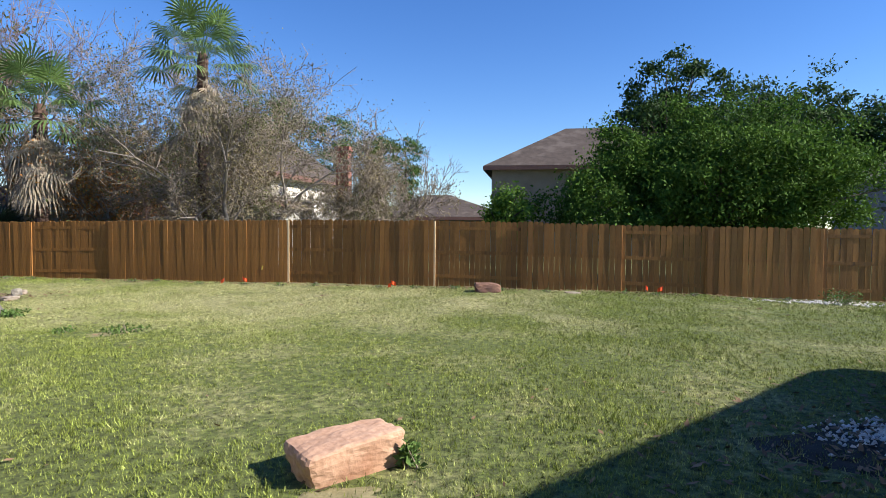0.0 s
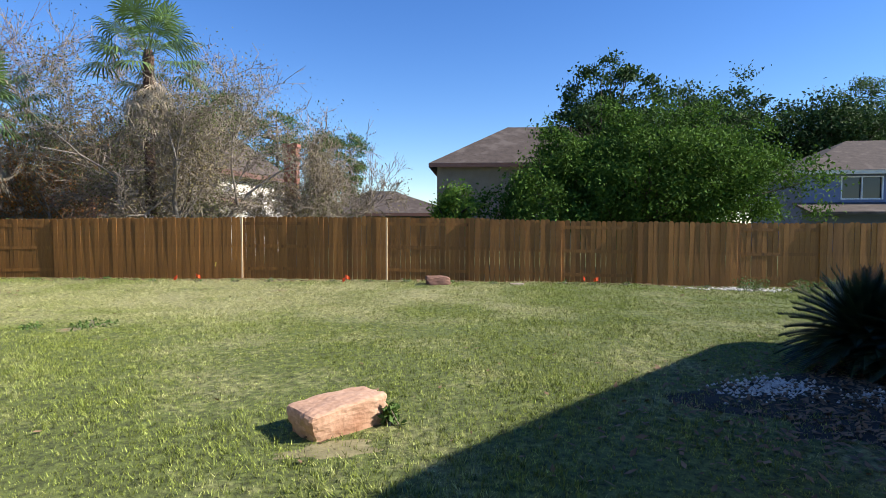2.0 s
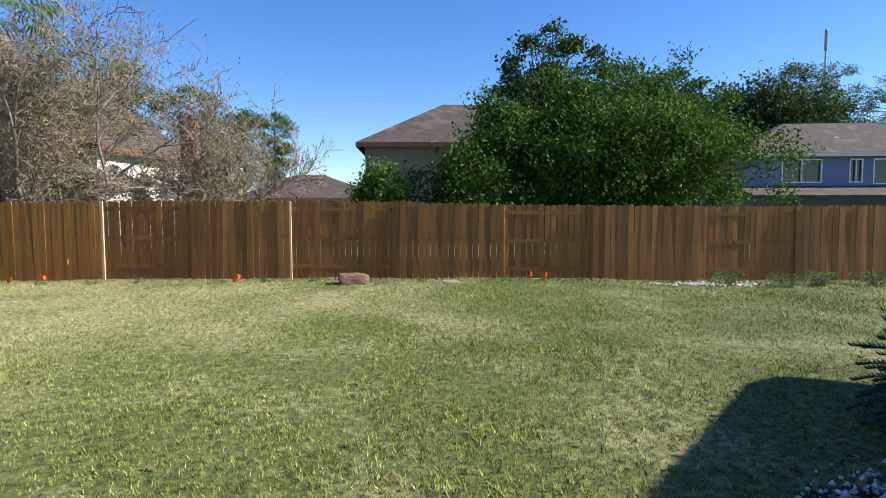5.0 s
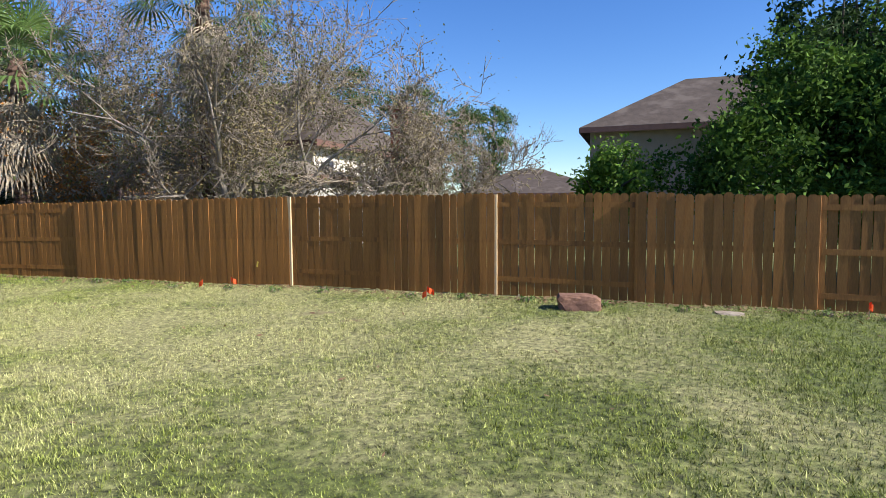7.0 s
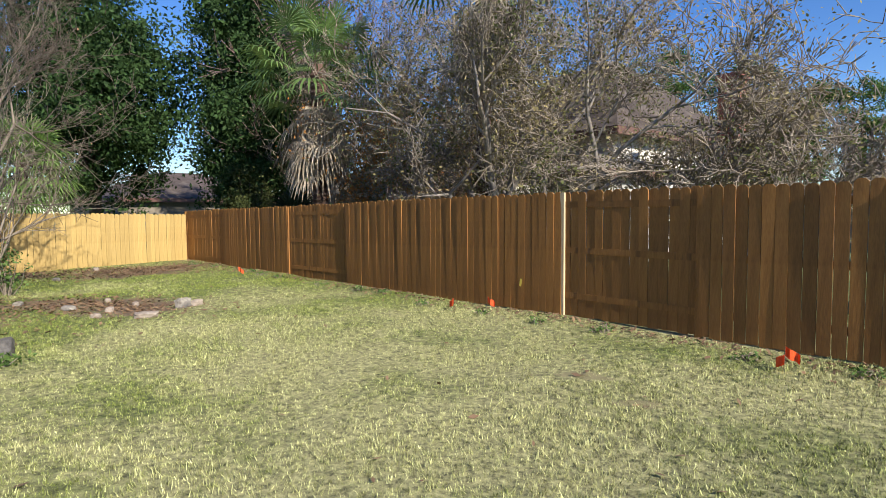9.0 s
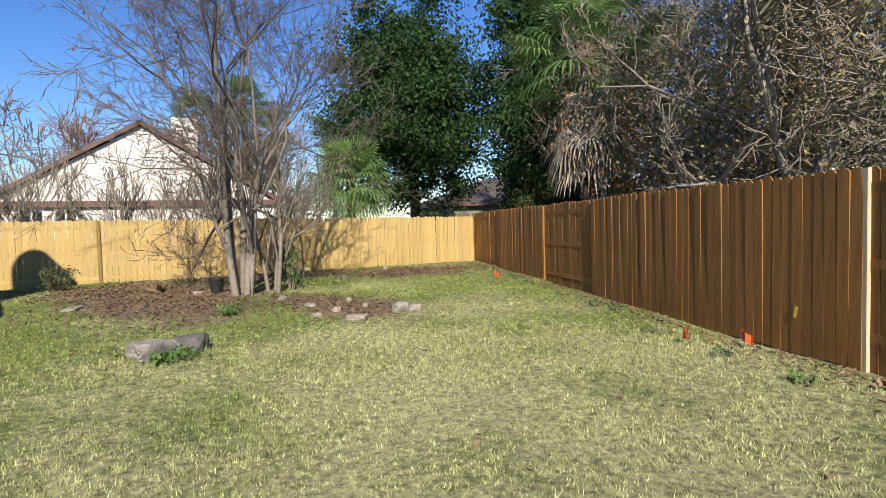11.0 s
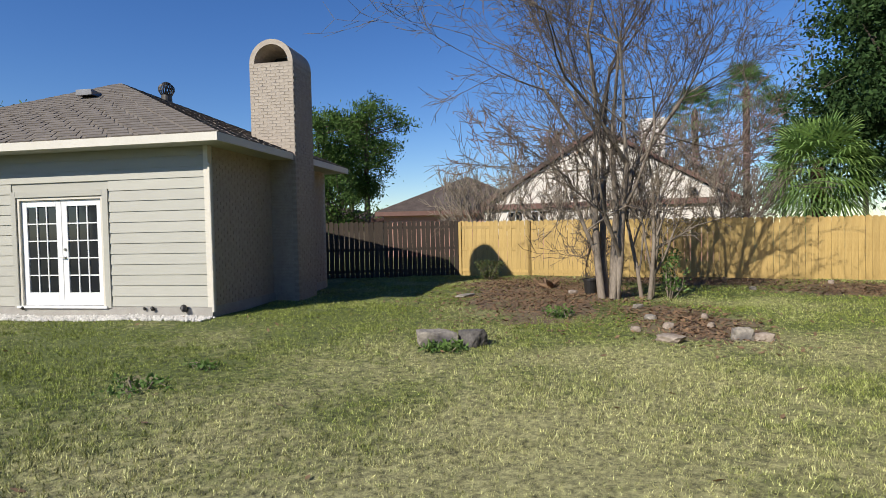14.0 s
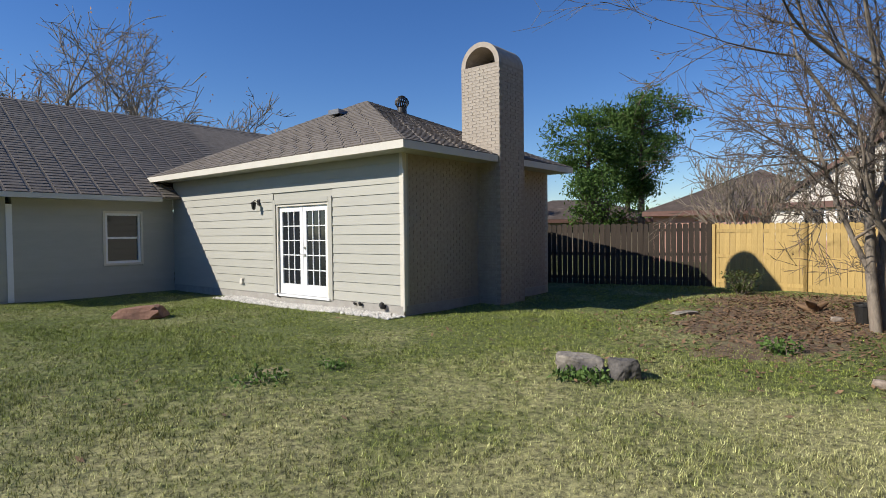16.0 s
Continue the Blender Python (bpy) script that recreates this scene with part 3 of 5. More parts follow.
# roofs
def roof_slab(name, pts, label, thick=0.06):
    """A sloped slab with shingle courses: pts run eave left, eave right, top right, top left."""
    p = [Vector(q) for q in pts]
    nrm = (p[1] - p[0]).cross(p[2] - p[0]).normalized()
    if nrm.z < 0:
        nrm.negate()
    slab = part(name, Geo().prism([q - nrm * thick for q in p], p), M["shingle"], HOUSE, label)
    run = ((p[2] + p[3]) / 2 - (p[0] + p[1]) / 2)
    n = int(run.length / 0.145)
    g = Geo()
    rr = random.Random(5)
    for i in range(n):
        f0, f1 = i / n, (i + 1) / n
        a, b = p[0].lerp(p[3], f0), p[1].lerp(p[2], f0)
        c, d = p[1].lerp(p[2], f1), p[0].lerp(p[3], f1)
        width = (b - a).length
        m = max(1, int(width / 0.5))
        for j in range(m):
            s0, s1 = j / m, (j + 1) / m - 0.01
            lift = 0.014 + rr.uniform(0, 0.006)
            q0, q1, q2, q3 = a.lerp(b, s0), a.lerp(b, s1), d.lerp(c, s1), d.lerp(c, s0)
            g.prism([q0, q1, q2 + nrm * 0.001, q3 + nrm * 0.001], [q0 + nrm * lift, q1 + nrm * lift, q2 + nrm * 0.005, q3 + nrm * 0.005])
    tagged(part("shingle_course", g, M["roof_tab"], slab), kind="stuff")
    return slab


M["vent"] = material("weathered_dark_metal", (0.05, 0.045, 0.04), (0.10, 0.09, 0.08), 8, 0.5, 0.1, 40, metal=0.5)
M["roof_tab"] = material("asphalt_shingle_tab", (0.125, 0.105, 0.088), (0.20, 0.175, 0.148), 6, 0.95, 0.4, 90, island=0.10)
EZ = 3.06
AP = (4.0, -2.9, 4.95)
c00, c10, c01, c11 = (-0.5, 0.5, EZ), (9.3, 0.5, EZ), (-0.5, -5.8, EZ), (9.3, -5.8, EZ)
AP2 = (4.06, -2.9, 4.95)
roof_slab("roof_front", [c00, c10, AP2, AP], "brown asphalt shingle hip roof")
roof_slab("roof_side", [c01, c00, AP, AP], "brown asphalt shingle hip roof")
roof_slab("roof_back", [c11, c01, AP, AP2], "brown asphalt shingle hip roof")
roof_slab("roof_inner", [c10, c11, AP2, AP2], "brown asphalt shingle hip roof")
part("soffit", Geo().box(-0.48, -5.78, WALL_TOP - 0.03, 9.28, 0.48, WALL_TOP), M["siding"], HOUSE)
part("fascia", Geo().box(-0.52, 0.48, WALL_TOP - 0.04, 9.3, 0.51, EZ - 0.01), M["trim"], HOUSE, "cream painted fascia board")
for ya, yb in ((-5.8, -3.37), (-2.39, 0.478)):
    part("fascia", Geo().box(-0.52, ya, WALL_TOP - 0.04, -0.49, yb, EZ - 0.01), M["trim"], HOUSE, "cream painted fascia board")
part("fascia", Geo().box(9.28, 0.0, WALL_TOP - 0.04, 9.31, 0.478, EZ - 0.01), M["trim"], HOUSE, "cream painted fascia board")
# roof furniture
def on_front(x, y):
    """Height of the front roof slope at x, y of the house frame."""
    f = (0.5 - y) / 3.4
    return EZ + f * 1.89


TV = part("turbine_vent", Geo().lathe([(0.16, 0), (0.13, 0.05), (0.12, 0.28), (0.14, 0.3)], 16), M["vent"], HOUSE, "dark galvanised turbine roof vent", at=pose(3.1, -3.3, 4.42))
for i in range(18):
    a = 2 * math.pi * i / 18
    g = Geo()
    for j in range(5):
        b0, b1 = -1.2 + 0.48 * j, -1.2 + 0.48 * (j + 1)
        def q(b, da, rr=0.19):
            return (rr * math.cos(b) * math.cos(a + da + b * 0.25), rr * math.cos(b) * math.sin(a + da + b * 0.25), 0.42 + 0.16 * math.sin(b))
        g.poly([q(b0, 0), q(b0, 0.22, 0.175), q(b1, 0.22, 0.175), q(b1, 0)])
    part("vane", g, M["vent"], TV)
part("cap", Geo().lathe([(0.09, 0.55), (0.1, 0.57), (0.04, 0.6)], 12), M["vent"], TV)
bv = part("box_vent", Geo().prism([(-0.2, -0.18, 0), (0.2, -0.18, 0), (0.2, 0.2, 0), (-0.2, 0.2, 0)], [(-0.15, -0.15, 0.1), (0.15, -0.15, 0.1), (0.19, 0.2, 0.12), (-0.19, 0.2, 0.12)]), M["steel"], HOUSE, "low metal box vent", at=pose(4.0, -1.95, on_front(4, -1.95) + 0.01))
part("vent_pipe", Geo().lathe([(0.05, -0.05), (0.05, 0.0), (0.03, 0.02), (0.03, 0.22)], 10), M["steel"], HOUSE, "plumbing vent pipe", at=pose(6.3, -1.2, on_front(6.3, -1.2) - 0.35))

# main block: its yard wall stands across the wing's inner end
MAINX = 8.9
MW = pose(MAINX, 0.0, 0, 0, 0, 90)
part("main_wall", wall_with_opening(0, 3.78, -0.4, 2.40, -0.16, -0.03, 0.90, 1.78, 0.72, 2.03), M["siding"], HOUSE, "shaded lap-sided rear wall", at=MW)
z = -0.15
while z < 2.35:
    spans = [(0.0, 3.78)] if not (0.55 < z < 2.03) else [(0.0, 0.86), (1.82, 3.78)]
    for a, b in spans:
        part("siding_board", Geo().prism([(a, -0.03, z), (b, -0.03, z), (b, 0.0, z), (a, 0.0, z)], [(a, -0.03, z + 0.21), (b, -0.03, z + 0.21), (b, -0.018, z + 0.21), (a, -0.018, z + 0.21)]), M["siding"], HOUSE, at=MW)
    z += 0.192
part("door_jamb", Geo().box(3.78, -0.16, -0.1, 3.90, 0.02, 2.2), M["white"], HOUSE, "white painted door jamb", at=MW)
part("return_wall", Geo().box(MAINX, 4.3, -0.4, 11.2, 4.44, 2.40), M["siding"], HOUSE)
part("end_wall", Geo().box(3.90, -0.16, -0.4, 4.43, 0.0, 2.40), M["siding"], HOUSE, at=MW)
part("patio_wall", Geo().box(11.2, 4.3, -0.4, 11.36, 5.9, 2.40), M["siding"], HOUSE)
WN = part("window", Geo().box(0.90, -0.13, 0.72, 1.78, -0.11, 2.03), M["blind"], HOUSE, "white-framed sash window with a lowered blind", at=MW)
for a, b, c, d in ((0.90, 0.96, 0.72, 2.03), (1.72, 1.78, 0.72, 2.03), (0.96, 1.72, 0.72, 0.78), (0.96, 1.72, 1.97, 2.03), (0.96, 1.72, 1.36, 1.41)):
    part("window_frame", Geo().box(a, -0.09, c, b, -0.02, d, 0.004), M["white"], WN)
part("pane", Geo().box(0.96, -0.08, 0.78, 1.72, -0.074, 1.36), M["glass"], WN)
part("pane", Geo().box(0.96, -0.068, 1.41, 1.72, -0.062, 1.97), M["glass"], WN)
for a, b, c, d in ((0.84, 0.90, 0.66, 2.09), (1.78, 1.84, 0.66, 2.09), (0.90, 1.78, 2.03, 2.09), (0.90, 1.78, 0.66, 0.72)):
    part("window_trim", Geo().box(a, -0.03, c, b, 0.012, d), M["trim"], WN)
ME = 2.47
mr0, mr1, mr2, mr3 = (8.42, -2.0, ME), (8.42, 6.1, ME), (13.2, 6.1, 5.5), (13.2, -2.0, 5.5)
roof_slab("main_roof", [mr0, mr1, mr2, mr3], "brown asphalt shingle main roof")
roof_slab("main_roof_rear", [(18.0, 6.1, ME), (18.0, -2.0, ME), (13.2, -2.0, 5.5), (13.2, 6.1, 5.5)], "brown asphalt shingle main roof")
roof_slab("main_roof_west", [(8.9, -9.0, 3.0), (8.9, -2.0, 2.74), (13.2, -2.0, 5.5), (13.2, -9.0, 5.5)], "brown asphalt shingle main roof")
part("main_soffit", Geo().box(8.44, 0.52, 2.36, 11.3, 6.1, 2.39), M["siding"], HOUSE)
part("main_fascia", Geo().box(8.40, 0.52, 2.34, 8.43, 6.1, 2.46), M["trim"], HOUSE)
part("gable_wall", Geo().prism([(11.2, 5.9, -0.4), (17.8, 5.9, -0.4), (17.8, 5.9, 2.4), (13.2, 5.9, 5.2), (11.2, 5.9, 3.9)], [(11.2, 6.02, -0.4), (17.8, 6.02, -0.4), (17.8, 6.02, 2.4), (13.2, 6.02, 5.2), (11.2, 6.02, 3.9)]), M["siding"], HOUSE)
part("rear_wall", Geo().box(17.6, -9.0, -0.4, 17.76, 5.9, 2.4), M["siding"], HOUSE)

# added block, never in view, beside the sago bed; its roof edge shades the lawn
def shade_block():
    eave = [(2.66, 0.16), (7.86, 6.79), (8.26, 6.99), (12.81, 3.48), (8.81, -1.62)]
    c = Vector((8.01, 2.38))
    wall = [tuple(c + (Vector(p) - c) * 0.93) for p in eave]
    inv = HOUSE.matrix_basis.inverted()
    L = lambda p, z: tuple(inv @ Vector((p[0], p[1], z)))
    part("wing_wall", Geo().prism([L(p, -0.4) for p in wall][::-1], [L(p, 2.5) for p in wall][::-1]), M["siding"], HOUSE)
    g = Geo()
    g.prism([L(p, 2.46) for p in eave][::-1], [L(p, 2.60) for p in eave][::-1])
    for i in range(5):
        j = (i + 1) % 5
        g.poly([L(eave[i], 2.6), L(eave[j], 2.6), L(c, 5.2)])
    part("wing_roof", g, M["shingle"], HOUSE)


shade_block()

# french doors
DOOR = thing("door_1", HOUSE.matrix_basis @ pose(0, 0, 0), "pair of closed white french doors, fifteen panes each", "french door", kind="structure")
for a, b, c, d in ((DX0 - 0.13, DX0 - 0.01, 0.04, 2.22), (DX1 + 0.01, DX1 + 0.12, 0.04, 2.22), (DX0 - 0.01, DX1 + 0.01, 2.11, 2.22)):
    part("casing", Geo().box(a, -0.028, c, b, 0.016, d, 0.004), M["siding"], DOOR)
for a, b, c, d in ((DX0, DX0 + 0.045, 0.06, 2.10), (DX1 - 0.045, DX1, 0.06, 2.10), (DX0 + 0.045, DX1 - 0.045, 2.055, 2.10)):
    part("frame", Geo().box(a, -0.13, c, b, -0.012, d), M["trim"], DOOR)
part("threshold", Geo().box(DX0 - 0.05, -0.12, 0.035, DX1 + 0.05, 0.04, 0.075), M["white"], DOOR)
part("room_dark", Geo().box(DX0, -0.5, 0.06, DX1, -0.49, 2.1), M["interior"], DOOR, "unlit room behind the glass")
mid = (DX0 + DX1) / 2
for a, b in ((DX0 + 0.05, mid - 0.004), (mid + 0.004, DX1 - 0.05)):
    leaf = part("door_leaf", Geo().box(a, -0.10, 0.085, a + 0.115, -0.055, 2.05, 0.004), M["white"], DOOR)
    part("stile", Geo().box(b - 0.115, -0.10, 0.085, b, -0.055, 2.05, 0.004), M["white"], leaf)
    part("top_rail", Geo().box(a + 0.115, -0.10, 1.935, b - 0.115, -0.055, 2.05), M["white"], leaf)
    part("bottom_rail", Geo().box(a + 0.115, -0.10, 0.085, b - 0.115, -0.055, 0.32), M["white"], leaf)
    w = (b - a - 0.23) / 3
    h = (1.935 - 0.32) / 5
    for i in (1, 2):
        part("glazing_bar", Geo().box(a + 0.115 + i * w - 0.011, -0.098, 0.32, a + 0.115 + i * w + 0.011, -0.058, 1.935), M["white"], leaf)
    for j in range(1, 5):
        part("glazing_bar", Geo().box(a + 0.115, -0.097, 0.32 + j * h - 0.011, b - 0.115, -0.059, 0.32 + j * h + 0.011), M["white"], leaf)
    for i in range(3):
        for j in range(5):
            part("pane", Geo().box(a + 0.115 + i * w + 0.011, -0.082, 0.32 + j * h + 0.011, a + 0.115 + (i + 1) * w - 0.011, -0.078, 0.32 + (j + 1) * h - 0.011), M["glass"], leaf)
HX = mid - 0.06
part("door_handle", Geo().lathe([(0.028, 0), (0.028, 0.008), (0.012, 0.012), (0.012, 0.05)], 12).tube((0, 0, 0.045), (0.1, 0, 0.045), 0.01, 0.008, 8), M["brass"], DOOR, "satin metal lever handle", at=pose(HX, -0.055, 0.98, -90))
part("deadbolt", Geo().lathe([(0.03, 0), (0.03, 0.012), (0.02, 0.02), (0.018, 0.03)], 14), M["brass"], DOOR, "satin metal deadbolt", at=pose(HX, -0.055, 1.13, -90))

# wall lantern
LAMP = thing("wall_lantern", HOUSE.matrix_basis @ pose(4.65, 0.004, 2.14), "small black metal wall lantern beside the doors, unlit", "wall lamp")
part("back_plate", Geo().box(-0.05, -0.01, -0.02, 0.05, 0.015, 0.12, 0.01), M["black"], LAMP)
part("arm", Geo().tube((0, 0.01, 0.06), (0, 0.12, 0.09), 0.009, 0.009).tube((0, 0.12, 0.09), (0, 0.14, 0.04), 0.009, 0.009), M["black"], LAMP)
part("lantern_cap", Geo().lathe([(0.065, 0.03), (0.06, 0.04), (0.015, 0.07)], 6, 0, 0.14), M["black"], LAMP)
part("lantern_glass", Geo().lathe([(0.035, -0.1), (0.05, 0.03)], 6, 0, 0.14), M["glass"], LAMP, "clear glass lantern body")
part("lantern_base", Geo().lathe([(0.01, -0.13), (0.038, -0.105), (0.038, -0.1)], 6, 0, 0.14), M["black"], LAMP)
for i in range(6):
    a = math.pi / 3 * i
    part("glass_bar", Geo().tube((0.038 * math.cos(a), 0.14 + 0.038 * math.sin(a), -0.1), (0.053 * math.cos(a), 0.14 + 0.053 * math.sin(a), 0.03), 0.004, 0.004, 4), M["black"], LAMP)
# outlet cover and tap
BOX = thing("outlet_box", HOUSE.matrix_basis @ pose(5.42, 0.004, 0.30), "small weatherproof outlet cover low on the siding", "outlet")
part("cover", Geo().prism([(-0.06, -0.01, -0.07), (0.06, -0.01, -0.07), (0.06, -0.01, 0.07), (-0.06, -0.01, 0.07)][::-1], [(-0.05, 0.05, -0.06), (0.05, 0.05, -0.06), (0.05, 0.035, 0.06), (-0.05, 0.035, 0.06)][::-1]), M["trim"], BOX)
part("plate", Geo().box(-0.075, -0.012, -0.09, 0.075, 0.002, 0.09, 0.008), M["siding"], BOX)
for i, (x, s) in enumerate(((0.5, 0.9), (1.15, 0.55), (1.32, 0.4), (3.9, 0.45))):
    tap = thing("hose_tap", HOUSE.matrix_basis @ pose(x, 0.0, 0.02), "dark metal pipe stub at the slab edge", "pipe")
    part("pipe", Geo().tube((0, -0.02, 0), (0, 0.10 * s, 0.0), 0.045 * s, 0.045 * s, 10), M["black"], tap)
    part("cap", Geo().lathe([(0.02, 0), (0.07 * s, 0.02), (0.05 * s, 0.09 * s), (0.01, 0.11 * s)], 10, 0, 0.09 * s), M["black"], tap)


# ---- stones ----
def boulder(name, at, size, seed, mat, label, category="rock", cut=0.25, n=3):
    """Icosphere squared off by planes, roughened, its base in the soil."""
    bm = bmesh.new()
    bmesh.ops.create_icosphere(bm, subdivisions=n, radius=1.0)
    r = random.Random(seed)
    planes = [(Vector((0, 0, 1)), 0.62)] + [(Vector((math.cos(a), math.sin(a), r.uniform(-0.15, 0.35))).normalized(), r.uniform(0.55, 0.75)) for a in (0.1, 1.6, 3.2, 4.7)] + [(Vector((r.uniform(-1, 1), r.uniform(-1, 1), r.uniform(0.2, 1))).normalized(), 0.78) for _ in range(3)]
    for v in bm.verts:
        d = v.co.normalized()
        k = min([q / max(1e-3, d.dot(nn)) for nn, q in planes if d.dot(nn) > 0.05] + [1.0])
        nv = noise.noise(d * 2.3 + Vector((seed, 0, 0))) * 0.07 + noise.noise(d * 6 + Vector((seed, 3, 0))) * 0.03
        v.co = d * (k + nv) / 0.7
        v.co.x *= size[0] / 2
        v.co.y *= size[1] / 2
        v.co.z *= size[2] / 2
    me = bpy.data.meshes.new(name)
    bm.to_mesh(me)
    bm.free()
    me.materials.append(mat)
    ob = new(name, me)
    ob.matrix_basis = at
    return tagged(ob, label, category)


def block_stone(at, size, seed, mat, label):
    """Quarried block: a tapered, skewed box with rough broken faces and worn arrises."""
    bm = bmesh.new()
    bmesh.ops.create_cube(bm, size=2.0)
    bmesh.ops.subdivide_edges(bm, edges=bm.edges[:], cuts=13, use_grid_fill=True)
    off = Vector((seed, seed * 0.7, 0))
    for v in bm.verts:
        p = v.co.copy()
        q = Vector([math.copysign(abs(c) ** 1.0, c) for c in p])
        r = max(1e-3, (abs(q.x) ** 14 + abs(q.y) ** 14 + abs(q.z) ** 14) ** (1 / 14))
        q = q / r
        q.y *= 1.0 + 0.08 * q.z - 0.08 * q.x
        q.x -= 0.06 * q.z
        q.z += -0.20 * max(0.0, q.x + 0.1) * (q.z > 0) - 0.05 * q.y
        q.y *= 1.0 - 0.14 * max(0.0, q.x)
        d = noise.noise(p * 1.3 + off) * 0.05 + noise.noise(p * 3.5 + off) * 0.04 + noise.noise(p * 9 + off) * 0.018
        q = q * (1 + d)
        v.co = Vector((q.x * size[0] / 2, q.y * size[1] / 2, q.z * size[2] / 2))
    me = bpy.data.meshes.new("pink_rock")
    bm.to_mesh(me)
    bm.free()
    me.materials.append(mat)
    ob = new("pink_rock", me)
    ob.matrix_basis = at
    return tagged(ob, label, "rock")


block_stone(pose(-0.60, 3.40, gz(-0.62, 3.36) + 0.10, 4, -5, 46), (0.76, 0.36, 0.33), 3, M["pink_rock"], "long block of pink sandstone lying on the lawn")
boulder("red_rock", pose(-0.62, 14.75, gz(-0.62, 14.75) + 0.07, 0, 0, 5), (0.66, 0.42, 0.34), 8, M["red_rock"], "small reddish rock at the foot of the fence")
boulder("grey_rock", pose(-9.39, 8.91, gz(-9.4, 8.9) + 0.06, 0, 4, 132), (0.56, 0.36, 0.30), 12, M["grey_rock"], "weathered grey limestone rock in the lawn", n=4)
boulder("grey_rock", pose(-9.70, 9.27, gz(-9.7, 9.3) + 0.06, 0, -5, 70), (0.34, 0.30, 0.32), 14, M["dark_rock"], "dark pitted grey rock beside a pale one", n=4)
boulder("red_rock", pose(-4.0, 2.25, gz(-4, 2.2) + 0.08, 0, -6, 150), (0.95, 0.5, 0.30), 17, M["red_rock"], "flat reddish rock in the shade of the house")
stones = [(-13.5, 6.2, 0.75, 0.3, 0.06), (-15.0, 8.0, 0.35, 0.25, 0.1), (-11.4, 11.35, 0.5, 0.35, 0.1), (-12.0, 12.1, 0.36, 0.25, 0.22), (-12.3, 11.0, 0.2, 0.15, 0.1), (-12.7, 11.5, 0.16, 0.13, 0.08), (-12.9, 10.5, 0.3, 0.2, 0.08), (-13.4, 11.2, 0.15, 0.12, 0.08), (-11.8, 10.7, 0.2, 0.16, 0.07), (-13.9, 9.9, 0.28, 0.2, 0.08), (-19.6, 12.2, 0.25, 0.18, 0.1), (-16.8, 9.7, 0.3, 0.2, 0.08), (-17.6, 11.0, 0.22, 0.16, 0.08), (-12.05, 12.35, 0.3, 0.18, 0.12)]
for i, (x, y, a, b, h) in enumerate(stones):
    tagged(boulder("stone", pose(x, y, gz(x, y) + 0.035 + h * 0.12, 0, 0, 37 * i), (a * 0.75, b * 0.75, h * 1.1), 30 + i, M["pale_stone"] if i % 3 else M["grey_rock"], "pale broken stone lying in the mulch bed", n=2), group="stones in the bed")
boulder("stone_slab", pose(1.6, 14.9, gz(1.6, 14.9) + 0.01), (0.42, 0.22, 0.07), 51, M["pale_stone"], "flat pale stone at the foot of the fence", n=2)


def pebbles(name, cx, cy, rx, ry, turn, count, size, mat, label, seed):
    r = np.random.default_rng(seed)
    base = np.array([(1, 0, 0), (-1, 0, 0), (0, 1, 0), (0, -1, 0), (0, 0, 1), (0, 0, -1)], float)
    tri = np.array([(0, 2, 4), (2, 1, 4), (1, 3, 4), (3, 0, 4), (2, 0, 5), (1, 2, 5), (3, 1, 5), (0, 3, 5)])
    vs, fs = [], []
    c, s = math.cos(radians(turn)), math.sin(radians(turn))
    for i in range(count):
        px, py = r.normal(0, 0.42, 2) if rx < 2 else r.uniform(-1, 1, 2)
        x, y = cx + c * px * rx - s * py * ry, cy + s * px * rx + c * py * ry
        v = base * r.uniform(0.6, 1.3, (6, 3)) * size * r.uniform(0.6, 1.4) + (x, y, gz(x, y) + size * 0.5)
        vs.append(v)
        fs.append(tri + 6 * i)
    return tagged(new(name, tri_mesh(name, np.concatenate(vs), np.concatenate(fs), mat)), label, "gravel", kind="stuff")


gc = house_point(2.9, -0.28)
pebbles("gravel_strip", gc[0], gc[1], 3.0, 0.27, WING_TURN, 2600, 0.028, M["gravel"], "strip of white gravel along the slab", 1)
pebbles("gravel_patch", 3.5, 4.75, 0.6, 0.4, 20, 420, 0.019, M["gravel"], "white gravel spilled in the shade by the sago bed", 2)
pebbles("gravel_patch", 4.9, 4.2, 1.1, 0.4, -15, 800, 0.019, M["gravel"], "white gravel spilled in the shade by the sago bed", 3)
pebbles("gravel_patch", 7.6, 14.7, 1.5, 0.5, 0, 220, 0.03, M["gravel"], "pale gravel and dry litter along the fence", 4)

# ---- plants ----
def tubes_mesh(name, segs, mat, sides=4):
    """segs: rows of p, q, r0, r1 -> one mesh of tapered tubes."""
    P = np.array([s[0] for s in segs], float)
    Q = np.array([s[1] for s in segs], float)
    R0 = np.array([s[2] for s in segs])[:, None]
    R1 = np.array([s[3] for s in segs])[:, None]
    D = Q - P
    D /= np.linalg.norm(D, axis=1, keepdims=True) + 1e-9
    ref = np.where(np.abs(D[:, 2:3]) < 0.9, np.array([[0, 0, 1.0]]), np.array([[1.0, 0, 0]]))
    A = np.cross(D, ref)
    A /= np.linalg.norm(A, axis=1, keepdims=True) + 1e-9
    B = np.cross(D, A)
    vs = []
    for k in range(sides):
        w = A * math.cos(2 * math.pi * k / sides) + B * math.sin(2 * math.pi * k / sides)
        vs += [P + w * R0, Q + w * R1]
    V = np.stack(vs, 1)
    n = len(segs)
    base = np.arange(n)[:, None] * (2 * sides)
    fs = []
    for k in range(sides):
        j = (k + 1) % sides
        fs.append(base + np.array([[2 * k, 2 * j, 2 * j + 1, 2 * k + 1]]))
    return tri_mesh(name, V.reshape(-1, 3), np.concatenate(fs), mat)


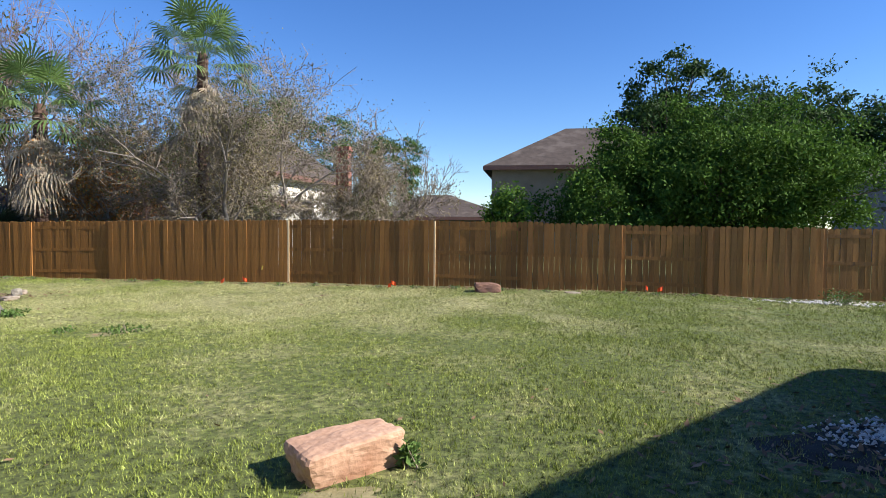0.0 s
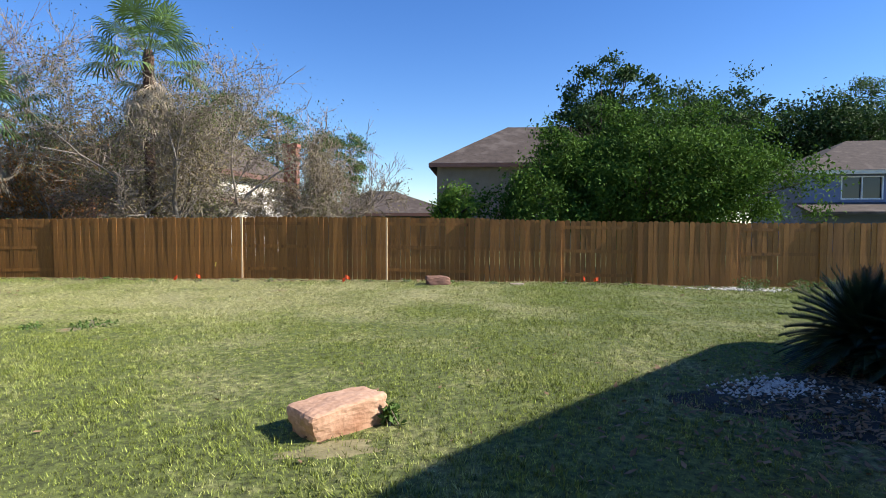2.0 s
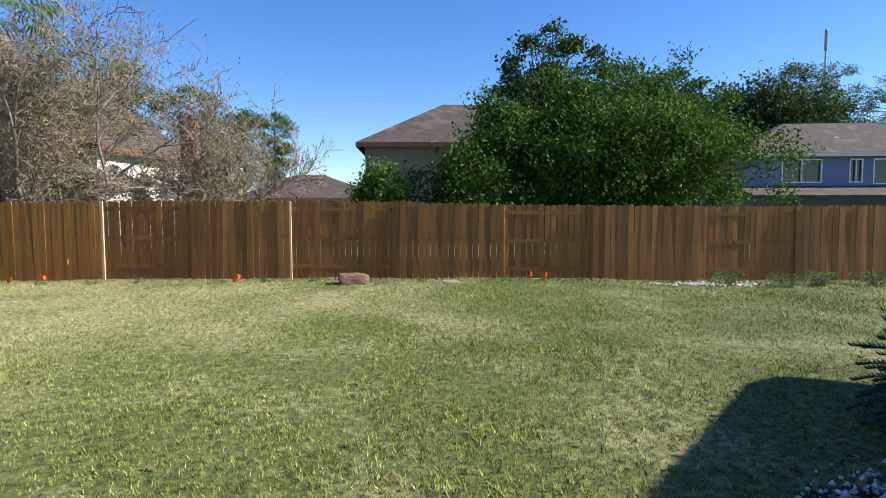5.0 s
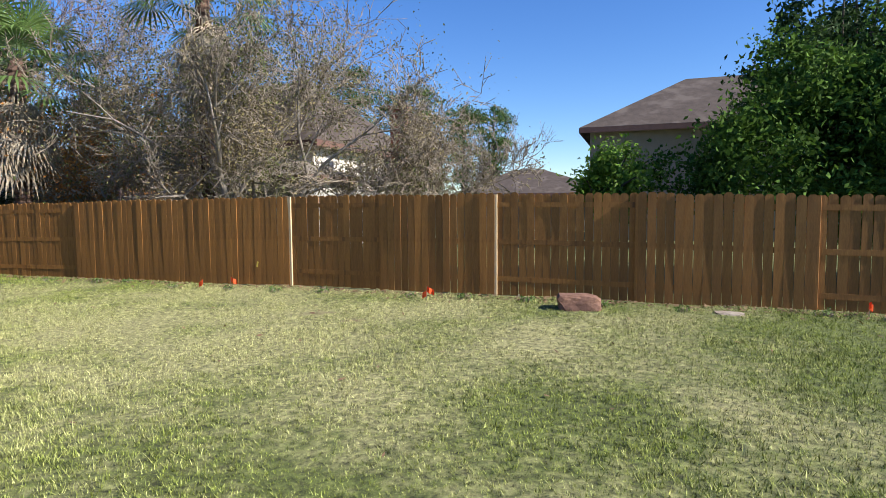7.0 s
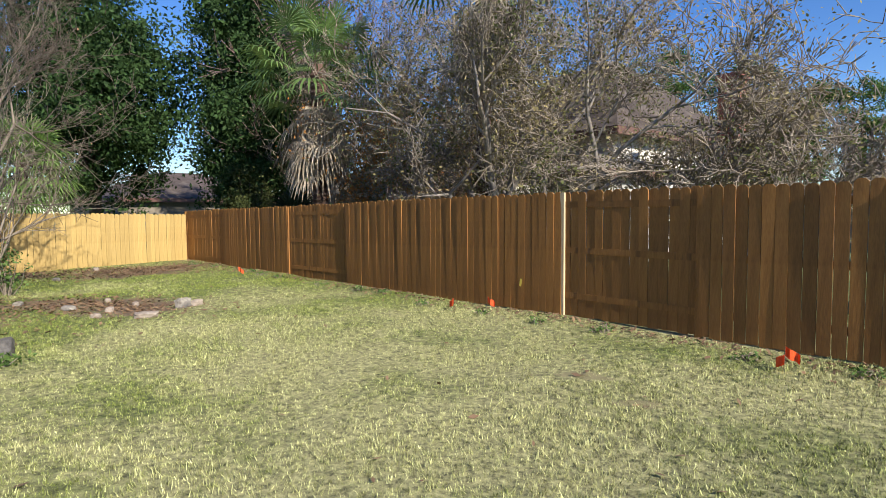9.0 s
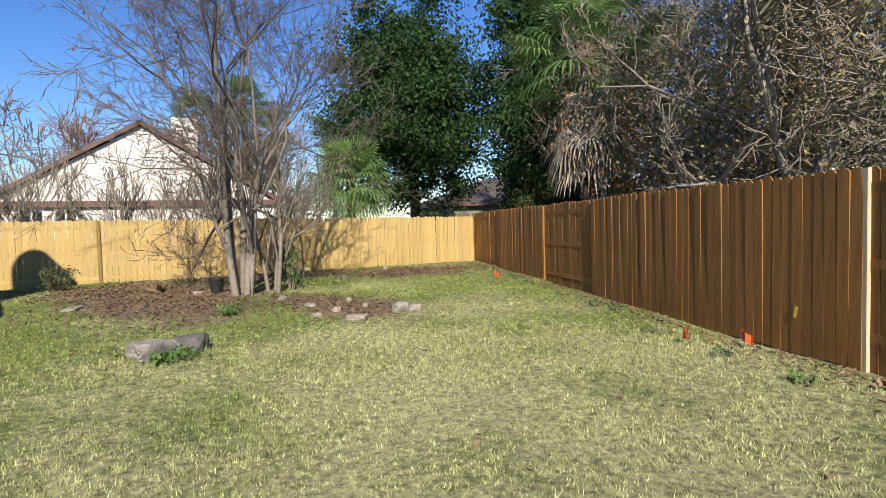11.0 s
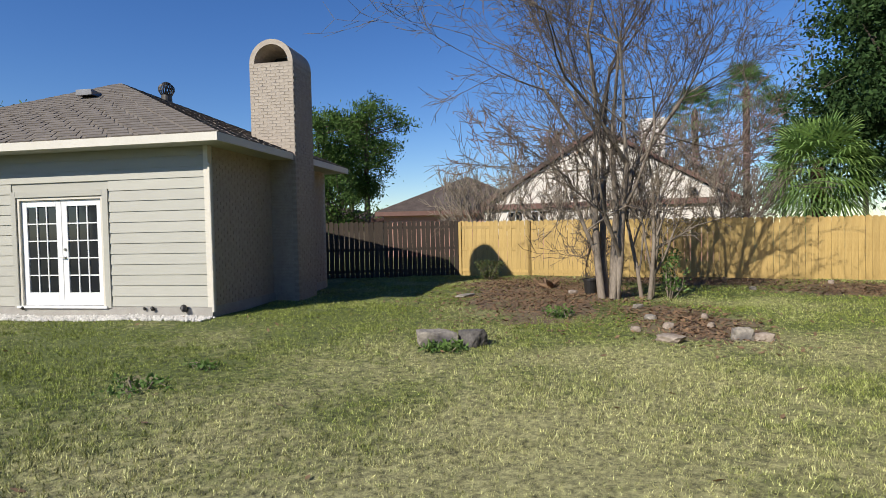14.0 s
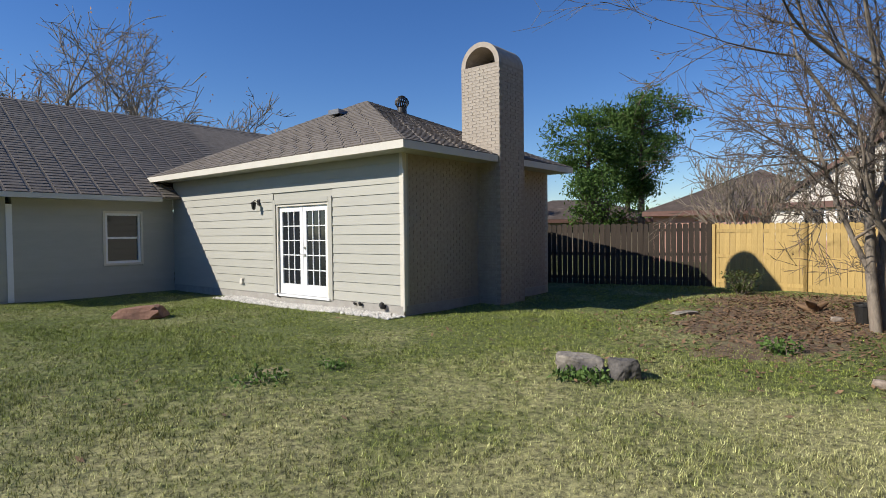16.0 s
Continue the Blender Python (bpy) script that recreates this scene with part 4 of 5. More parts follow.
def leaf_mesh(name, centres, size, mat, r, droop=0.0, aspect=0.5):
    """Small pointed leaves, one folded quad each, at the centres."""
    n = len(centres)
    d = r.normal(size=(n, 3))
    d[:, 2] -= droop
    d /= np.linalg.norm(d, axis=1, keepdims=True)
    s = np.cross(d, r.normal(size=(n, 3)))
    s /= np.linalg.norm(s, axis=1, keepdims=True) + 1e-9
    L = (size * r.uniform(0.6, 1.35, n))[:, None]
    up = np.cross(d, s) * L * 0.12
    V = np.stack([centres, centres + d * L * 0.5 + s * L * aspect * 0.5 + up, centres + d * L, centres + d * L * 0.5 - s * L * aspect * 0.5 + up], 1)
    F = np.arange(4 * n).reshape(n, 4)
    return tri_mesh(name, V.reshape(-1, 3), F, mat)


def grow(r, p, d, L, rad, lev, out, tips, spread, up, kids, wob=0.22, shrink=0.72):
    """Grows one limb as three bent pieces and then its children."""
    p, d = np.array(p, float), np.array(d, float)
    if lev == 0:
        d = d + r.normal(0, wob, 3)
        d[2] += up * 0.3
        d /= np.linalg.norm(d)
        out.append((p, p + d * L, rad, rad * 0.35))
        tips.append(p + d * L)
        return
    for i in range(3):
        d = d + r.normal(0, wob, 3) * 0.6
        d[2] += up * 0.25
        d /= np.linalg.norm(d)
        q = p + d * L / 3
        r1 = rad * (0.88 if lev else 0.7)
        out.append((p, q, rad, r1))
        p, rad = q, r1
        if lev and i < 2 and r.random() < 0.75:
            side = d + r.normal(0, spread, 3)
            side /= np.linalg.norm(side)
            grow(r, p, side, L * shrink * 0.8, rad * 0.6, lev - 1, out, tips, spread, up, kids, wob, shrink)
    for _ in range(kids):
        nd = d + r.normal(0, spread, 3)
        nd /= np.linalg.norm(nd)
        grow(r, p, nd, L * shrink * r.uniform(0.8, 1.15), rad * 0.72, lev - 1, out, tips, spread, up, kids, wob, shrink)


def beyond(px, py, x, y, gap=0.12):
    """False where a limb of a tree rooted outside the yard at x, y would reach over a fence."""
    if y > FENCE_Y and x > -23:
        return py > FENCE_Y + gap
    side = (px - WEST_A[0]) * WEST_D[1] - (py - WEST_A[1]) * WEST_D[0]
    if x < -18 and 0 < y < 16:
        return side < -gap
    return True


def bare_tree(name, x, y, height, label, seed, stems=1, lev=5, kids=2, spread=0.45, up=0.35, bark="bark", twig="twig", leaves=0, leaf="leaf_brown", leaf_size=0.07, base_r=0.10, lean=0.25, z0=None, first=None, clump=0.25, category="tree", thin=1.0, wob=0.22):
    r = np.random.default_rng(seed)
    segs, tips = [], []
    L = first or height * 0.30
    for s in range(stems):
        a = 2 * math.pi * s / stems + r.uniform(0, 1)
        d = (lean * math.cos(a) * (stems > 1), lean * math.sin(a) * (stems > 1), 1)
        p = (0.18 * math.cos(a) * (stems > 1), 0.18 * math.sin(a) * (stems > 1), -0.15)
        grow(r, p, d, L * r.uniform(0.85, 1.15), base_r * r.uniform(0.75, 1.1), lev, segs, tips, spread, up, kids, wob)
    top = max(s[1][2] for s in segs)
    k = height / top
    segs = [(s[0] * k, s[1] * k, s[2], s[3]) for s in segs]
    segs = [s for s in segs if beyond(x + s[0][0], y + s[0][1], x, y) and beyond(x + s[1][0], y + s[1][1], x, y)]
    tips = np.array(tips) * k
    tips = tips[[beyond(x + q[0], y + q[1], x, y, 0.45) for q in tips]]
    tree = thing(name, pose(x, y, gz(x, y) if z0 is None else z0), label, category)
    thick = [s for s in segs if s[2] > 0.018]
    thin_s = [(a, b, max(c, 0.0045 * thin), max(e, 0.003 * thin)) for a, b, c, e in segs if c <= 0.018]
    part("trunk", tubes_mesh("trunk", thick, M[bark], 7), None, tree, smooth=True)
    if thin_s:
        part("twig_crown", tubes_mesh("twig_crown", thin_s, M[twig], 3), None, tree)
    if leaves:
        idx = r.integers(0, len(tips), leaves)
        part("crown", leaf_mesh("crown", tips[idx] + r.normal(0, clump, (leaves, 3)), leaf_size, M[leaf], r, 0.3), None, tree)
    return tree


def leafy_tree(name, x, y, rx, ry, z_low, z_top, label, seed, leaf="leaf_green", clumps=150, per=220, size=0.13, clump_r=0.55, bark="dark_bark", trunk_r=0.14, hollow=0.55, z0=None, squash=0.8, category="tree", stems=1):
    """Crown of many uneven leaf clumps on limbs."""
    r = np.random.default_rng(seed)
    zc, rz = (z_low + z_top) / 2, (z_top - z_low) / 2
    cs = []
    while len(cs) < clumps:
        d = r.normal(size=3)
        d /= np.linalg.norm(d)
        f = r.uniform(hollow, 1.0) * (0.84 + 0.62 * noise.noise(Vector(d) * 2.1 + Vector((seed, 0, 0))))
        cs.append((d[0] * rx * f, d[1] * ry * f, zc + d[2] * rz * f))
    cs = np.array(cs)
    tree = thing(name, pose(x, y, gz(x, y) if z0 is None else z0), label, category)
    segs = []
    fork = np.array((0, 0, z_low + 0.25 * (z_top - z_low)))
    for s in range(stems):
        b = np.array((r.uniform(-0.3, 0.3) * (stems > 1), r.uniform(-0.3, 0.3) * (stems > 1), -0.2))
        m = (b + fork) / 2 + r.normal(0, 0.06, 3)
        segs += [(b, m, trunk_r, trunk_r * 0.85), (m, fork + r.normal(0, 0.1, 3) * (stems > 1), trunk_r * 0.85, trunk_r * 0.7)]
    for c in cs[:: max(1, clumps // 70)]:
        m = (fork + c) / 2 + r.normal(0, 0.15, 3)
        segs += [(fork, m, trunk_r * 0.4, trunk_r * 0.25), (m, c, trunk_r * 0.25, 0.012)]
    part("trunk", tubes_mesh("trunk", segs, M[bark], 6), None, tree, smooth=True)
    n = clumps * per
    rad = (clump_r * r.uniform(0.55, 1.3, clumps)).repeat(per)[:, None]
    off = r.normal(0, 0.5, (n, 3)) * rad
    off[:, 2] *= squash
    pts = cs.repeat(per, 0) + off
    if y > FENCE_Y:
        pts = pts[pts[:, 1] + y > FENCE_Y + 0.2]
    part("crown", leaf_mesh("crown", pts, size, M[leaf], r, 0.2), None, tree)
    return tree


def fan_leaf(r, base, direc, petiole, rad, droop, V, F, blades=20, fold=0.25):
    """One fan frond: a stalk and a fan of narrow drooping blades."""
    d = np.array(direc, float)
    d /= np.linalg.norm(d)
    side = np.cross(d, (0, 0, 1.0))
    side /= np.linalg.norm(side) + 1e-9
    upv = np.cross(side, d)
    hub = np.array(base) + d * petiole
    hub[2] -= droop * petiole * 0.25
    k = len(V)
    w = 0.02
    V += [base + side * w, base - side * w, hub - side * w * 0.6, hub + side * w * 0.6]
    F.append((k, k + 1, k + 2, k + 3))
    for i in range(blades):
        a = (i / (blades - 1) - 0.5) * 3.7
        a2 = 3.7 / blades * 0.36
        rr = rad * (1 - 0.18 * abs(a) / 1.85) * r.uniform(0.9, 1.08)
        def pt(ang, f):
            v = hub + (d * math.cos(ang) + side * math.sin(ang)) * rr * f + upv * (fold * rr * f * (0.35 - abs(math.sin(ang)) * 0.2))
            v = v.copy()
            v[2] -= droop * rr * max(0, f - 0.45) ** 2 * 1.6
            return v
        k = len(V)
        V += [hub, pt(a - a2, 0.5), pt(a + a2, 0.5), pt(a - a2 * 0.5, 0.8), pt(a + a2 * 0.5, 0.8), pt(a + r.uniform(-0.03, 0.03), 1.0)]
        F.extend([(k, k + 1, k + 2, k + 2), (k + 1, k + 3, k + 4, k + 2), (k + 3, k + 5, k + 4, k + 4)])


def clean_quads(name, V, F, mat):
    me = bpy.data.meshes.new(name)
    me.from_pydata([tuple(v) for v in V], [], [f if f[2] != f[3] else f[:3] for f in F])
    me.materials.append(mat)
    return me


def fan_palm(name, x, y, trunk_h, label, seed, fronds=34, rad=0.85, petiole=0.9, skirt=0, skirt_len=1.2, trunk_r=0.17, frond="palm_green", z0=None, low=-0.35, dead=0):
    r = np.random.default_rng(seed)
    palm = thing(name, pose(x, y, gz(x, y) if z0 is None else z0), label, "palm tree")
    prof = [(trunk_r * 1.25, -0.2)]
    n = int(trunk_h / 0.16)
    for i in range(n):
        z = trunk_h * (i + 0.5) / n
        prof += [(trunk_r * (1.0 + 0.10 * r.random()), z - 0.05), (trunk_r * (0.88 + 0.06 * r.random()), z + 0.04)]
    prof.append((trunk_r * 0.7, trunk_h + 0.2))
    part("trunk", Geo().lathe(prof, 12), M["palm_trunk"], palm, "shaggy brown palm trunk")
    V, F = [], []
    top = np.array((0, 0, trunk_h))
    for i in range(fronds):
        a = i * 2.39996 + r.uniform(-0.2, 0.2)
        el = low + (1.35 - low) * ((i + 0.5) / fronds) ** 0.9
        d = (math.cos(a) * math.cos(el), math.sin(a) * math.cos(el), math.sin(el))
        fan_leaf(r, top + r.normal(0, 0.05, 3), d, petiole * r.uniform(0.8, 1.15), rad * r.uniform(0.85, 1.1), 0.95 if el < 0.8 else 0.35, V, F)
    part("crown", clean_quads("crown", V, F, M[frond]), None, palm)
    if skirt:
        V, F = [], []
        for i in range(skirt):
            a = i * 2.39996 + r.uniform(-0.3, 0.3)
            el = r.uniform(-1.35, -0.85)
            d = (math.cos(a) * math.cos(el), math.sin(a) * math.cos(el), math.sin(el))
            st = top + np.array((0, 0, -r.uniform(0.1, skirt_len)))
            fan_leaf(r, st, d, petiole * r.uniform(0.45, 0.85), rad * r.uniform(0.45, 0.75), 1.2, V, F, blades=16, fold=0.9)
        part("frond_skirt", clean_quads("frond_skirt", V, F, M["palm_dead"]), None, palm, "skirt of dry tan dead fronds")
    return palm


def sago(x, y, h, rad, seed):
    """Low rosette of stiff feather fronds."""
    r = np.random.default_rng(seed)
    s = thing("sago_palm", pose(x, y, gz(x, y)), "dark green sago palm in deep shade", "sago palm", group="sago palms")
    part("trunk", Geo().lathe([(0.14, -0.1), (0.17, 0.1), (0.15, 0.3), (0.06, 0.38)], 12), M["palm_trunk"], s)
    V, F = [], []
    for i in range(190):
        a = i * 2.39996
        el = 0.12 + 1.35 * ((i + 0.5) / 190)
        L = rad * r.uniform(0.9, 1.12)
        p = np.array((0, 0, 0.24))
        d = np.array((math.cos(a) * math.cos(el), math.sin(a) * math.cos(el), math.sin(el)))
        for j in range(16):
            d = d + np.array((0, 0, -0.062))
            d /= np.linalg.norm(d)
            q = p + d * L / 16
            side = np.cross(d, (0, 0, 1.0))
            side /= np.linalg.norm(side) + 1e-9
            ll = 0.13 * math.sin(math.pi * (j + 1.5) / 18)
            for sg in (-1, 1):
                for h2 in (0.0, 0.5):
                    b = p + (q - p) * h2
                    k = len(V)
                    tip = b + side * sg * ll + d * 0.06 + np.array((0, 0, 0.04))
                    V += [b, b + d * 0.028, tip]
                    F.append((k, k + 1, k + 2, k + 2))
            p = q
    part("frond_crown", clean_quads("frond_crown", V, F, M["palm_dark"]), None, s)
    return s


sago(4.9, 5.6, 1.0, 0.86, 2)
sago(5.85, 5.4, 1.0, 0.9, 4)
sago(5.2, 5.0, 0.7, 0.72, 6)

# the yard's own tree: several pale stems, bare
YT = (-14.75, 8.95)
bare_tree("crape_myrtle", YT[0], YT[1], 10.5, "bare multi-stemmed tree with smooth pale trunks in the bed", 14, stems=5, lev=6, kids=2, spread=0.50, up=0.10, bark="pale_bark", twig="dark_twig", base_r=0.078, lean=0.13, first=3.6, leaves=500, leaf_size=0.06, clump=0.1, thin=1.3, wob=0.12)
bare_tree("crape_myrtle", -15.25, 9.55, 5.6, "slimmer bare tree with pale stems beside the larger one", 15, stems=3, lev=5, kids=2, spread=0.38, up=0.22, bark="pale_bark", twig="twig", base_r=0.06, lean=0.12, first=2.4, wob=0.12)


def shrub(name, x, y, rad, h, leaf, label, seed, n=900, size=0.07, z0=None):
    r = np.random.default_rng(seed)
    s = thing(name, pose(x, y, gz(x, y) if z0 is None else z0), label, "shrub")
    segs = []
    for i in range(14):
        a = r.uniform(0, 6.28)
        p = np.array((0.05 * math.cos(a), 0.05 * math.sin(a), -0.05))
        q = np.array((rad * 0.8 * r.random() * math.cos(a), rad * 0.8 * r.random() * math.sin(a), h * r.uniform(0.6, 1.0)))
        m = (p + q) / 2 + r.normal(0, 0.04, 3)
        segs += [(p, m, 0.012, 0.008), (m, q, 0.008, 0.003)]
    part("stem_cluster", tubes_mesh("stem_cluster", segs, M["twig"], 4), None, s)
    ends = np.array([sg[1] for sg in segs])
    c = ends[r.integers(0, len(ends), n)] + r.normal(0, 0.12, (n, 3)) * (rad, rad, h * 0.7)
    c[:, 2] = np.maximum(c[:, 2], 0.02)
    part("foliage", leaf_mesh("foliage", c, size, M[leaf], r, 0.1), None, s)
    return s


shrub("bed_shrub", -15.6, 9.9, 0.55, 0.95, "weed", "light green weedy shrub at the foot of the bare tree", 3, 520, 0.075)
shrub("bed_shrub", -17.0, 4.3, 0.6, 0.55, "leaf_olive", "small olive shrub at the fence by the bed", 5, 900, 0.06)
shrub("tall_weed", -12.2, 9.3, 0.4, 0.16, "weed", "low clump of broad green weeds in the lawn", 7, 260, 0.07)
shrub("tall_weed", -9.25, 9.1, 0.5, 0.08, "weed", "low weeds round the grey rock", 8, 420, 0.07)
shrub("tall_weed", -5.9, 8.0, 0.5, 0.06, "weed", "flat rosette of weeds in the lawn", 9, 200, 0.06)
shrub("tall_weed", -6.7, 7.7, 0.3, 0.06, "weed", "flat rosette of weeds in the lawn", 10, 110, 0.06)
shrub("tall_weed", -0.24, 3.5, 0.12, 0.16, "weed", "tuft of grass and weeds against the pink rock", 11, 260, 0.06)
wr = random.Random(9)
for i in range(26):
    x = -20.5 + 32 * i / 25 + wr.uniform(-0.5, 0.5)
    big = x > 7
    tagged(shrub("fence_weed", x, fence_y(x) - 0.45 - wr.uniform(0, 0.35) - (0.5 if big else 0), 0.6 if big else 0.22, 0.30 if big else 0.07, "weed", "weeds growing along the foot of the fence", 40 + i, 420 if big else 60, 0.05), group="weeds along the fence")

# marker flags
def flag(x, y, turn, tall, seed):
    f = thing("marker_flag", pose(x, y, gz(x, y), 0, 0, turn), "small orange utility marker flag stuck in the lawn", "marker flag", group="marker flags")
    part("wire", Geo().tube((0, 0, -0.062), (0.01, 0, tall), 0.0025, 0.0025, 5), M["steel"], f)
    r = random.Random(seed)
    g = Geo()
    n = 6
    pts = [[(0.012 + 0.13 * i / n, 0.02 * math.sin(i * 1.3 + seed), tall - 0.10 * j - 0.06 * (i / n) * (1 + 0.3 * r.random())) for i in range(n + 1)] for j in (0, 1)]
    for i in range(n):
        a, b, c, d = pts[1][i], pts[1][i + 1], pts[0][i + 1], pts[0][i]
        g.prism([a, b, c, d], [(p[0], p[1] + 0.002, p[2]) for p in (a, b, c, d)])
    part("flag", g, M["orange"], f)


for i, (x, y, t, h) in enumerate(((-8.2, 15.15, 160, 0.22), (-7.9, 15.6, 20, 0.22), (-3.25, 15.0, 10, 0.26), (-3.2, 14.9, 150, 0.2), (3.85, 15.0, 170, 0.24), (3.45, 15.2, 60, 0.24), (-15.9, 14.7, 30, 0.2))):
    flag(x, y, t, h, i)
tag = thing("yellow_tag", pose(-7.4, fence_y(-7.4) - 0.045, 0.30, 0, 12), "small yellow tag stapled to a fence board", "tag")
part("paper", Geo().box(-0.02, -0.004, -0.06, 0.02, 0.0, 0.06), M["yellow"], tag)
STUMP = thing("driftwood_stump", pose(-15.9, 6.9, gz(-15.9, 6.9)), "small gnarled brown stump lying in the bed", "stump")
part("stump", tubes_mesh("stump", [((0, 0, -0.062), (0.1, 0.05, 0.12), 0.12, 0.09), ((0.1, 0.05, 0.12), (0.32, 0.12, 0.2), 0.08, 0.03), ((0, 0, 0.02), (-0.25, 0.1, 0.16), 0.09, 0.03), ((0, 0, 0.03), (-0.1, -0.2, 0.22), 0.08, 0.03), ((0.1, 0, 0.05), (0.2, -0.2, 0.12), 0.07, 0.02)], M["leaf_brown"], 7), None, STUMP)
POT = thing("black_pot", pose(-15.15, 8.35, gz(-15.15, 8.35)), "black plastic nursery pot beside the tree", "plant pot")
part("pot", Geo().lathe([(0.12, 0), (0.16, 0.3), (0.175, 0.3), (0.175, 0.34), (0.15, 0.34), (0.11, 0.05)], 18), M["black"], POT)

# ---- beyond the fences: planting ----
fan_palm("fan_palm", -16.2, 17.3, 5.6, "fan palm with a skirt of dead fronds, behind the fence", 3, fronds=34, rad=1.05, petiole=1.5, skirt=110, skirt_len=1.4, trunk_r=0.22, low=-0.5)
fan_palm("fan_palm", -11.0, 18.7, 7.5, "tall fan palm rising behind bare trees", 5, fronds=34, rad=1.0, petiole=1.45, skirt=60, skirt_len=1.3, trunk_r=0.19)
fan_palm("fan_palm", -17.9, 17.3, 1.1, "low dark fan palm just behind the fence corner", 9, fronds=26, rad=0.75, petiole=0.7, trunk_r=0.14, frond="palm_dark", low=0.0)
fan_palm("fan_palm", -25.2, 11.2, 3.2, "bright green fan palm behind the yellow fence", 11, fronds=70, rad=1.0, petiole=1.05, frond="palm_bright", trunk_r=0.2, low=-0.8)
fan_palm("fan_palm", -61.0, 1.0, 13.4, "tall distant fan palm", 13, fronds=36, rad=1.5, petiole=1.7, trunk_r=0.3, low=-0.6)
fan_palm("fan_palm", -63.0, -4.0, 12.4, "tall distant fan palm", 15, fronds=36, rad=1.5, petiole=1.7, trunk_r=0.3, low=-0.6)
bare_tree("bare_tree", -9.6, 18.0, 8.0, "dense grey bare tree with a few dry leaves behind the fence", 21, stems=5, lev=6, kids=2, spread=0.55, up=0.06, base_r=0.10, lean=0.34, first=1.9, leaves=26000, leaf="leaf_dull", leaf_size=0.075, clump=0.28, thin=2.4)
bare_tree("bare_tree", -6.4, 21.2, 5.7, "grey bare tree with sparse brown leaves", 23, stems=5, lev=6, kids=2, spread=0.5, up=0.12, base_r=0.08, lean=0.38, first=1.5, leaves=9000, leaf="leaf_dull", leaf_size=0.075, clump=0.2, thin=2.6)
bare_tree("autumn_tree", -15.0, 19.2, 5.6, "small tree with orange-brown autumn leaves", 25, stems=3, lev=5, kids=2, spread=0.5, up=0.15, base_r=0.07, lean=0.3, first=1.3, thin=2, leaves=9000, leaf="leaf_orange", leaf_size=0.10, clump=0.30, bark="pale_bark")
bare_tree("bare_shrub", -11.3, 17.0, 3.1, "upright bare twiggy shrub behind the fence", 27, stems=8, lev=3, kids=2, spread=0.25, up=0.5, base_r=0.025, lean=0.25, first=1.1, twig="red_twig")
bare_tree("bare_tree", -21.3, 20.5, 11.5, "tall slender bare tree behind the corner", 29, stems=4, lev=5, kids=2, spread=0.32, up=0.3, base_r=0.12, lean=0.16, first=2.6, twig="red_twig", leaves=1500, clump=0.2, thin=2.5)
bare_tree("bare_tree", -17.6, 21.5, 11.0, "tall bare tree with thin olive foliage", 31, stems=3, lev=6, kids=2, spread=0.5, up=0.15, base_r=0.12, lean=0.3, first=2.4, leaves=12000, leaf="leaf_olive", leaf_size=0.10, clump=0.35, thin=2.5)
bare_tree("bare_tree", -13.5, 22.5, 10.8, "bare tree with thin olive foliage", 33, stems=3, lev=6, kids=2, spread=0.5, up=0.15, base_r=0.11, lean=0.32, first=2.2, leaves=11000, leaf="leaf_olive", leaf_size=0.10, clump=0.35, thin=2.5)
leafy_tree("evergreen_tree", -24.0, 18.8, 3.9, 2.6, 0.3, 12.0, "dark leafy evergreen behind the corner of the fences", 35, leaf="leaf_dark", clumps=280, per=210, size=0.18, clump_r=0.8, hollow=0.4)
leafy_tree("live_oak", -29.6, 14.2, 6.4, 4.6, 0.4, 13.5, "broad dark live oak behind the yellow fence", 37, leaf="leaf_dark", clumps=420, per=190, size=0.19, clump_r=0.85, trunk_r=0.3, hollow=0.25)
leafy_tree("live_oak", -28.0, 22.0, 7.0, 4.0, 0.3, 13.0, "broad dark live oak behind the yellow fence", 38, leaf="leaf_olive", clumps=300, per=180, size=0.19, clump_r=0.9, trunk_r=0.28, hollow=0.25)
leafy_tree("evergreen_shrub", -22.0, 17.6, 1.1, 0.9, 0.6, 3.6, "tall autumn-tinged evergreen shrub by the corner", 39, leaf="leaf_olive", clumps=50, per=120, size=0.11, clump_r=0.45)
leafy_tree("camphor_tree", 6.4, 19.2, 5.6, 2.8, 0.4, 5.9, "large rounded glossy green tree behind the fence", 41, leaf="leaf_green", clumps=430, per=230, size=0.125, clump_r=0.62, trunk_r=0.16, hollow=0.5, stems=3)
leafy_tree("green_shrub", -0.3, 19.6, 0.9, 0.8, 1.0, 3.2, "light green shrub behind the fence", 43, leaf="leaf_lime", clumps=46, per=130, size=0.12, clump_r=0.35)
leafy_tree("cedar", 7.4, 30.0, 3.6, 3.0, 2.0, 11.2, "feathery grey-green cedar behind the round tree", 45, leaf="leaf_dark", clumps=150, per=170, size=0.2, clump_r=0.8, squash=0.45, trunk_r=0.22, hollow=0.3)
leafy_tree("cedar", 13.5, 38.0, 4.2, 3.0, 2.0, 11.8, "feathery grey-green cedar behind the round tree", 46, leaf="leaf_dark", clumps=110, per=150, size=0.22, clump_r=0.9, squash=0.45, trunk_r=0.22, hollow=0.3)
for i, (x, y, h, w) in enumerate(((18.5, 50, 14.0, 5.0), (24.0, 52, 15.4, 5.5), (30, 50, 15.0, 5.5), (36.5, 55, 14.5, 6))):
    tagged(leafy_tree("live_oak", x, y, w, 3.5, 2.5, h, "dark evergreen tree in a distant row", 50 + i, leaf="leaf_dark", clumps=170, per=110, size=0.32, clump_r=1.3, squash=0.6, hollow=0.3, z0=-0.2), group="distant trees")


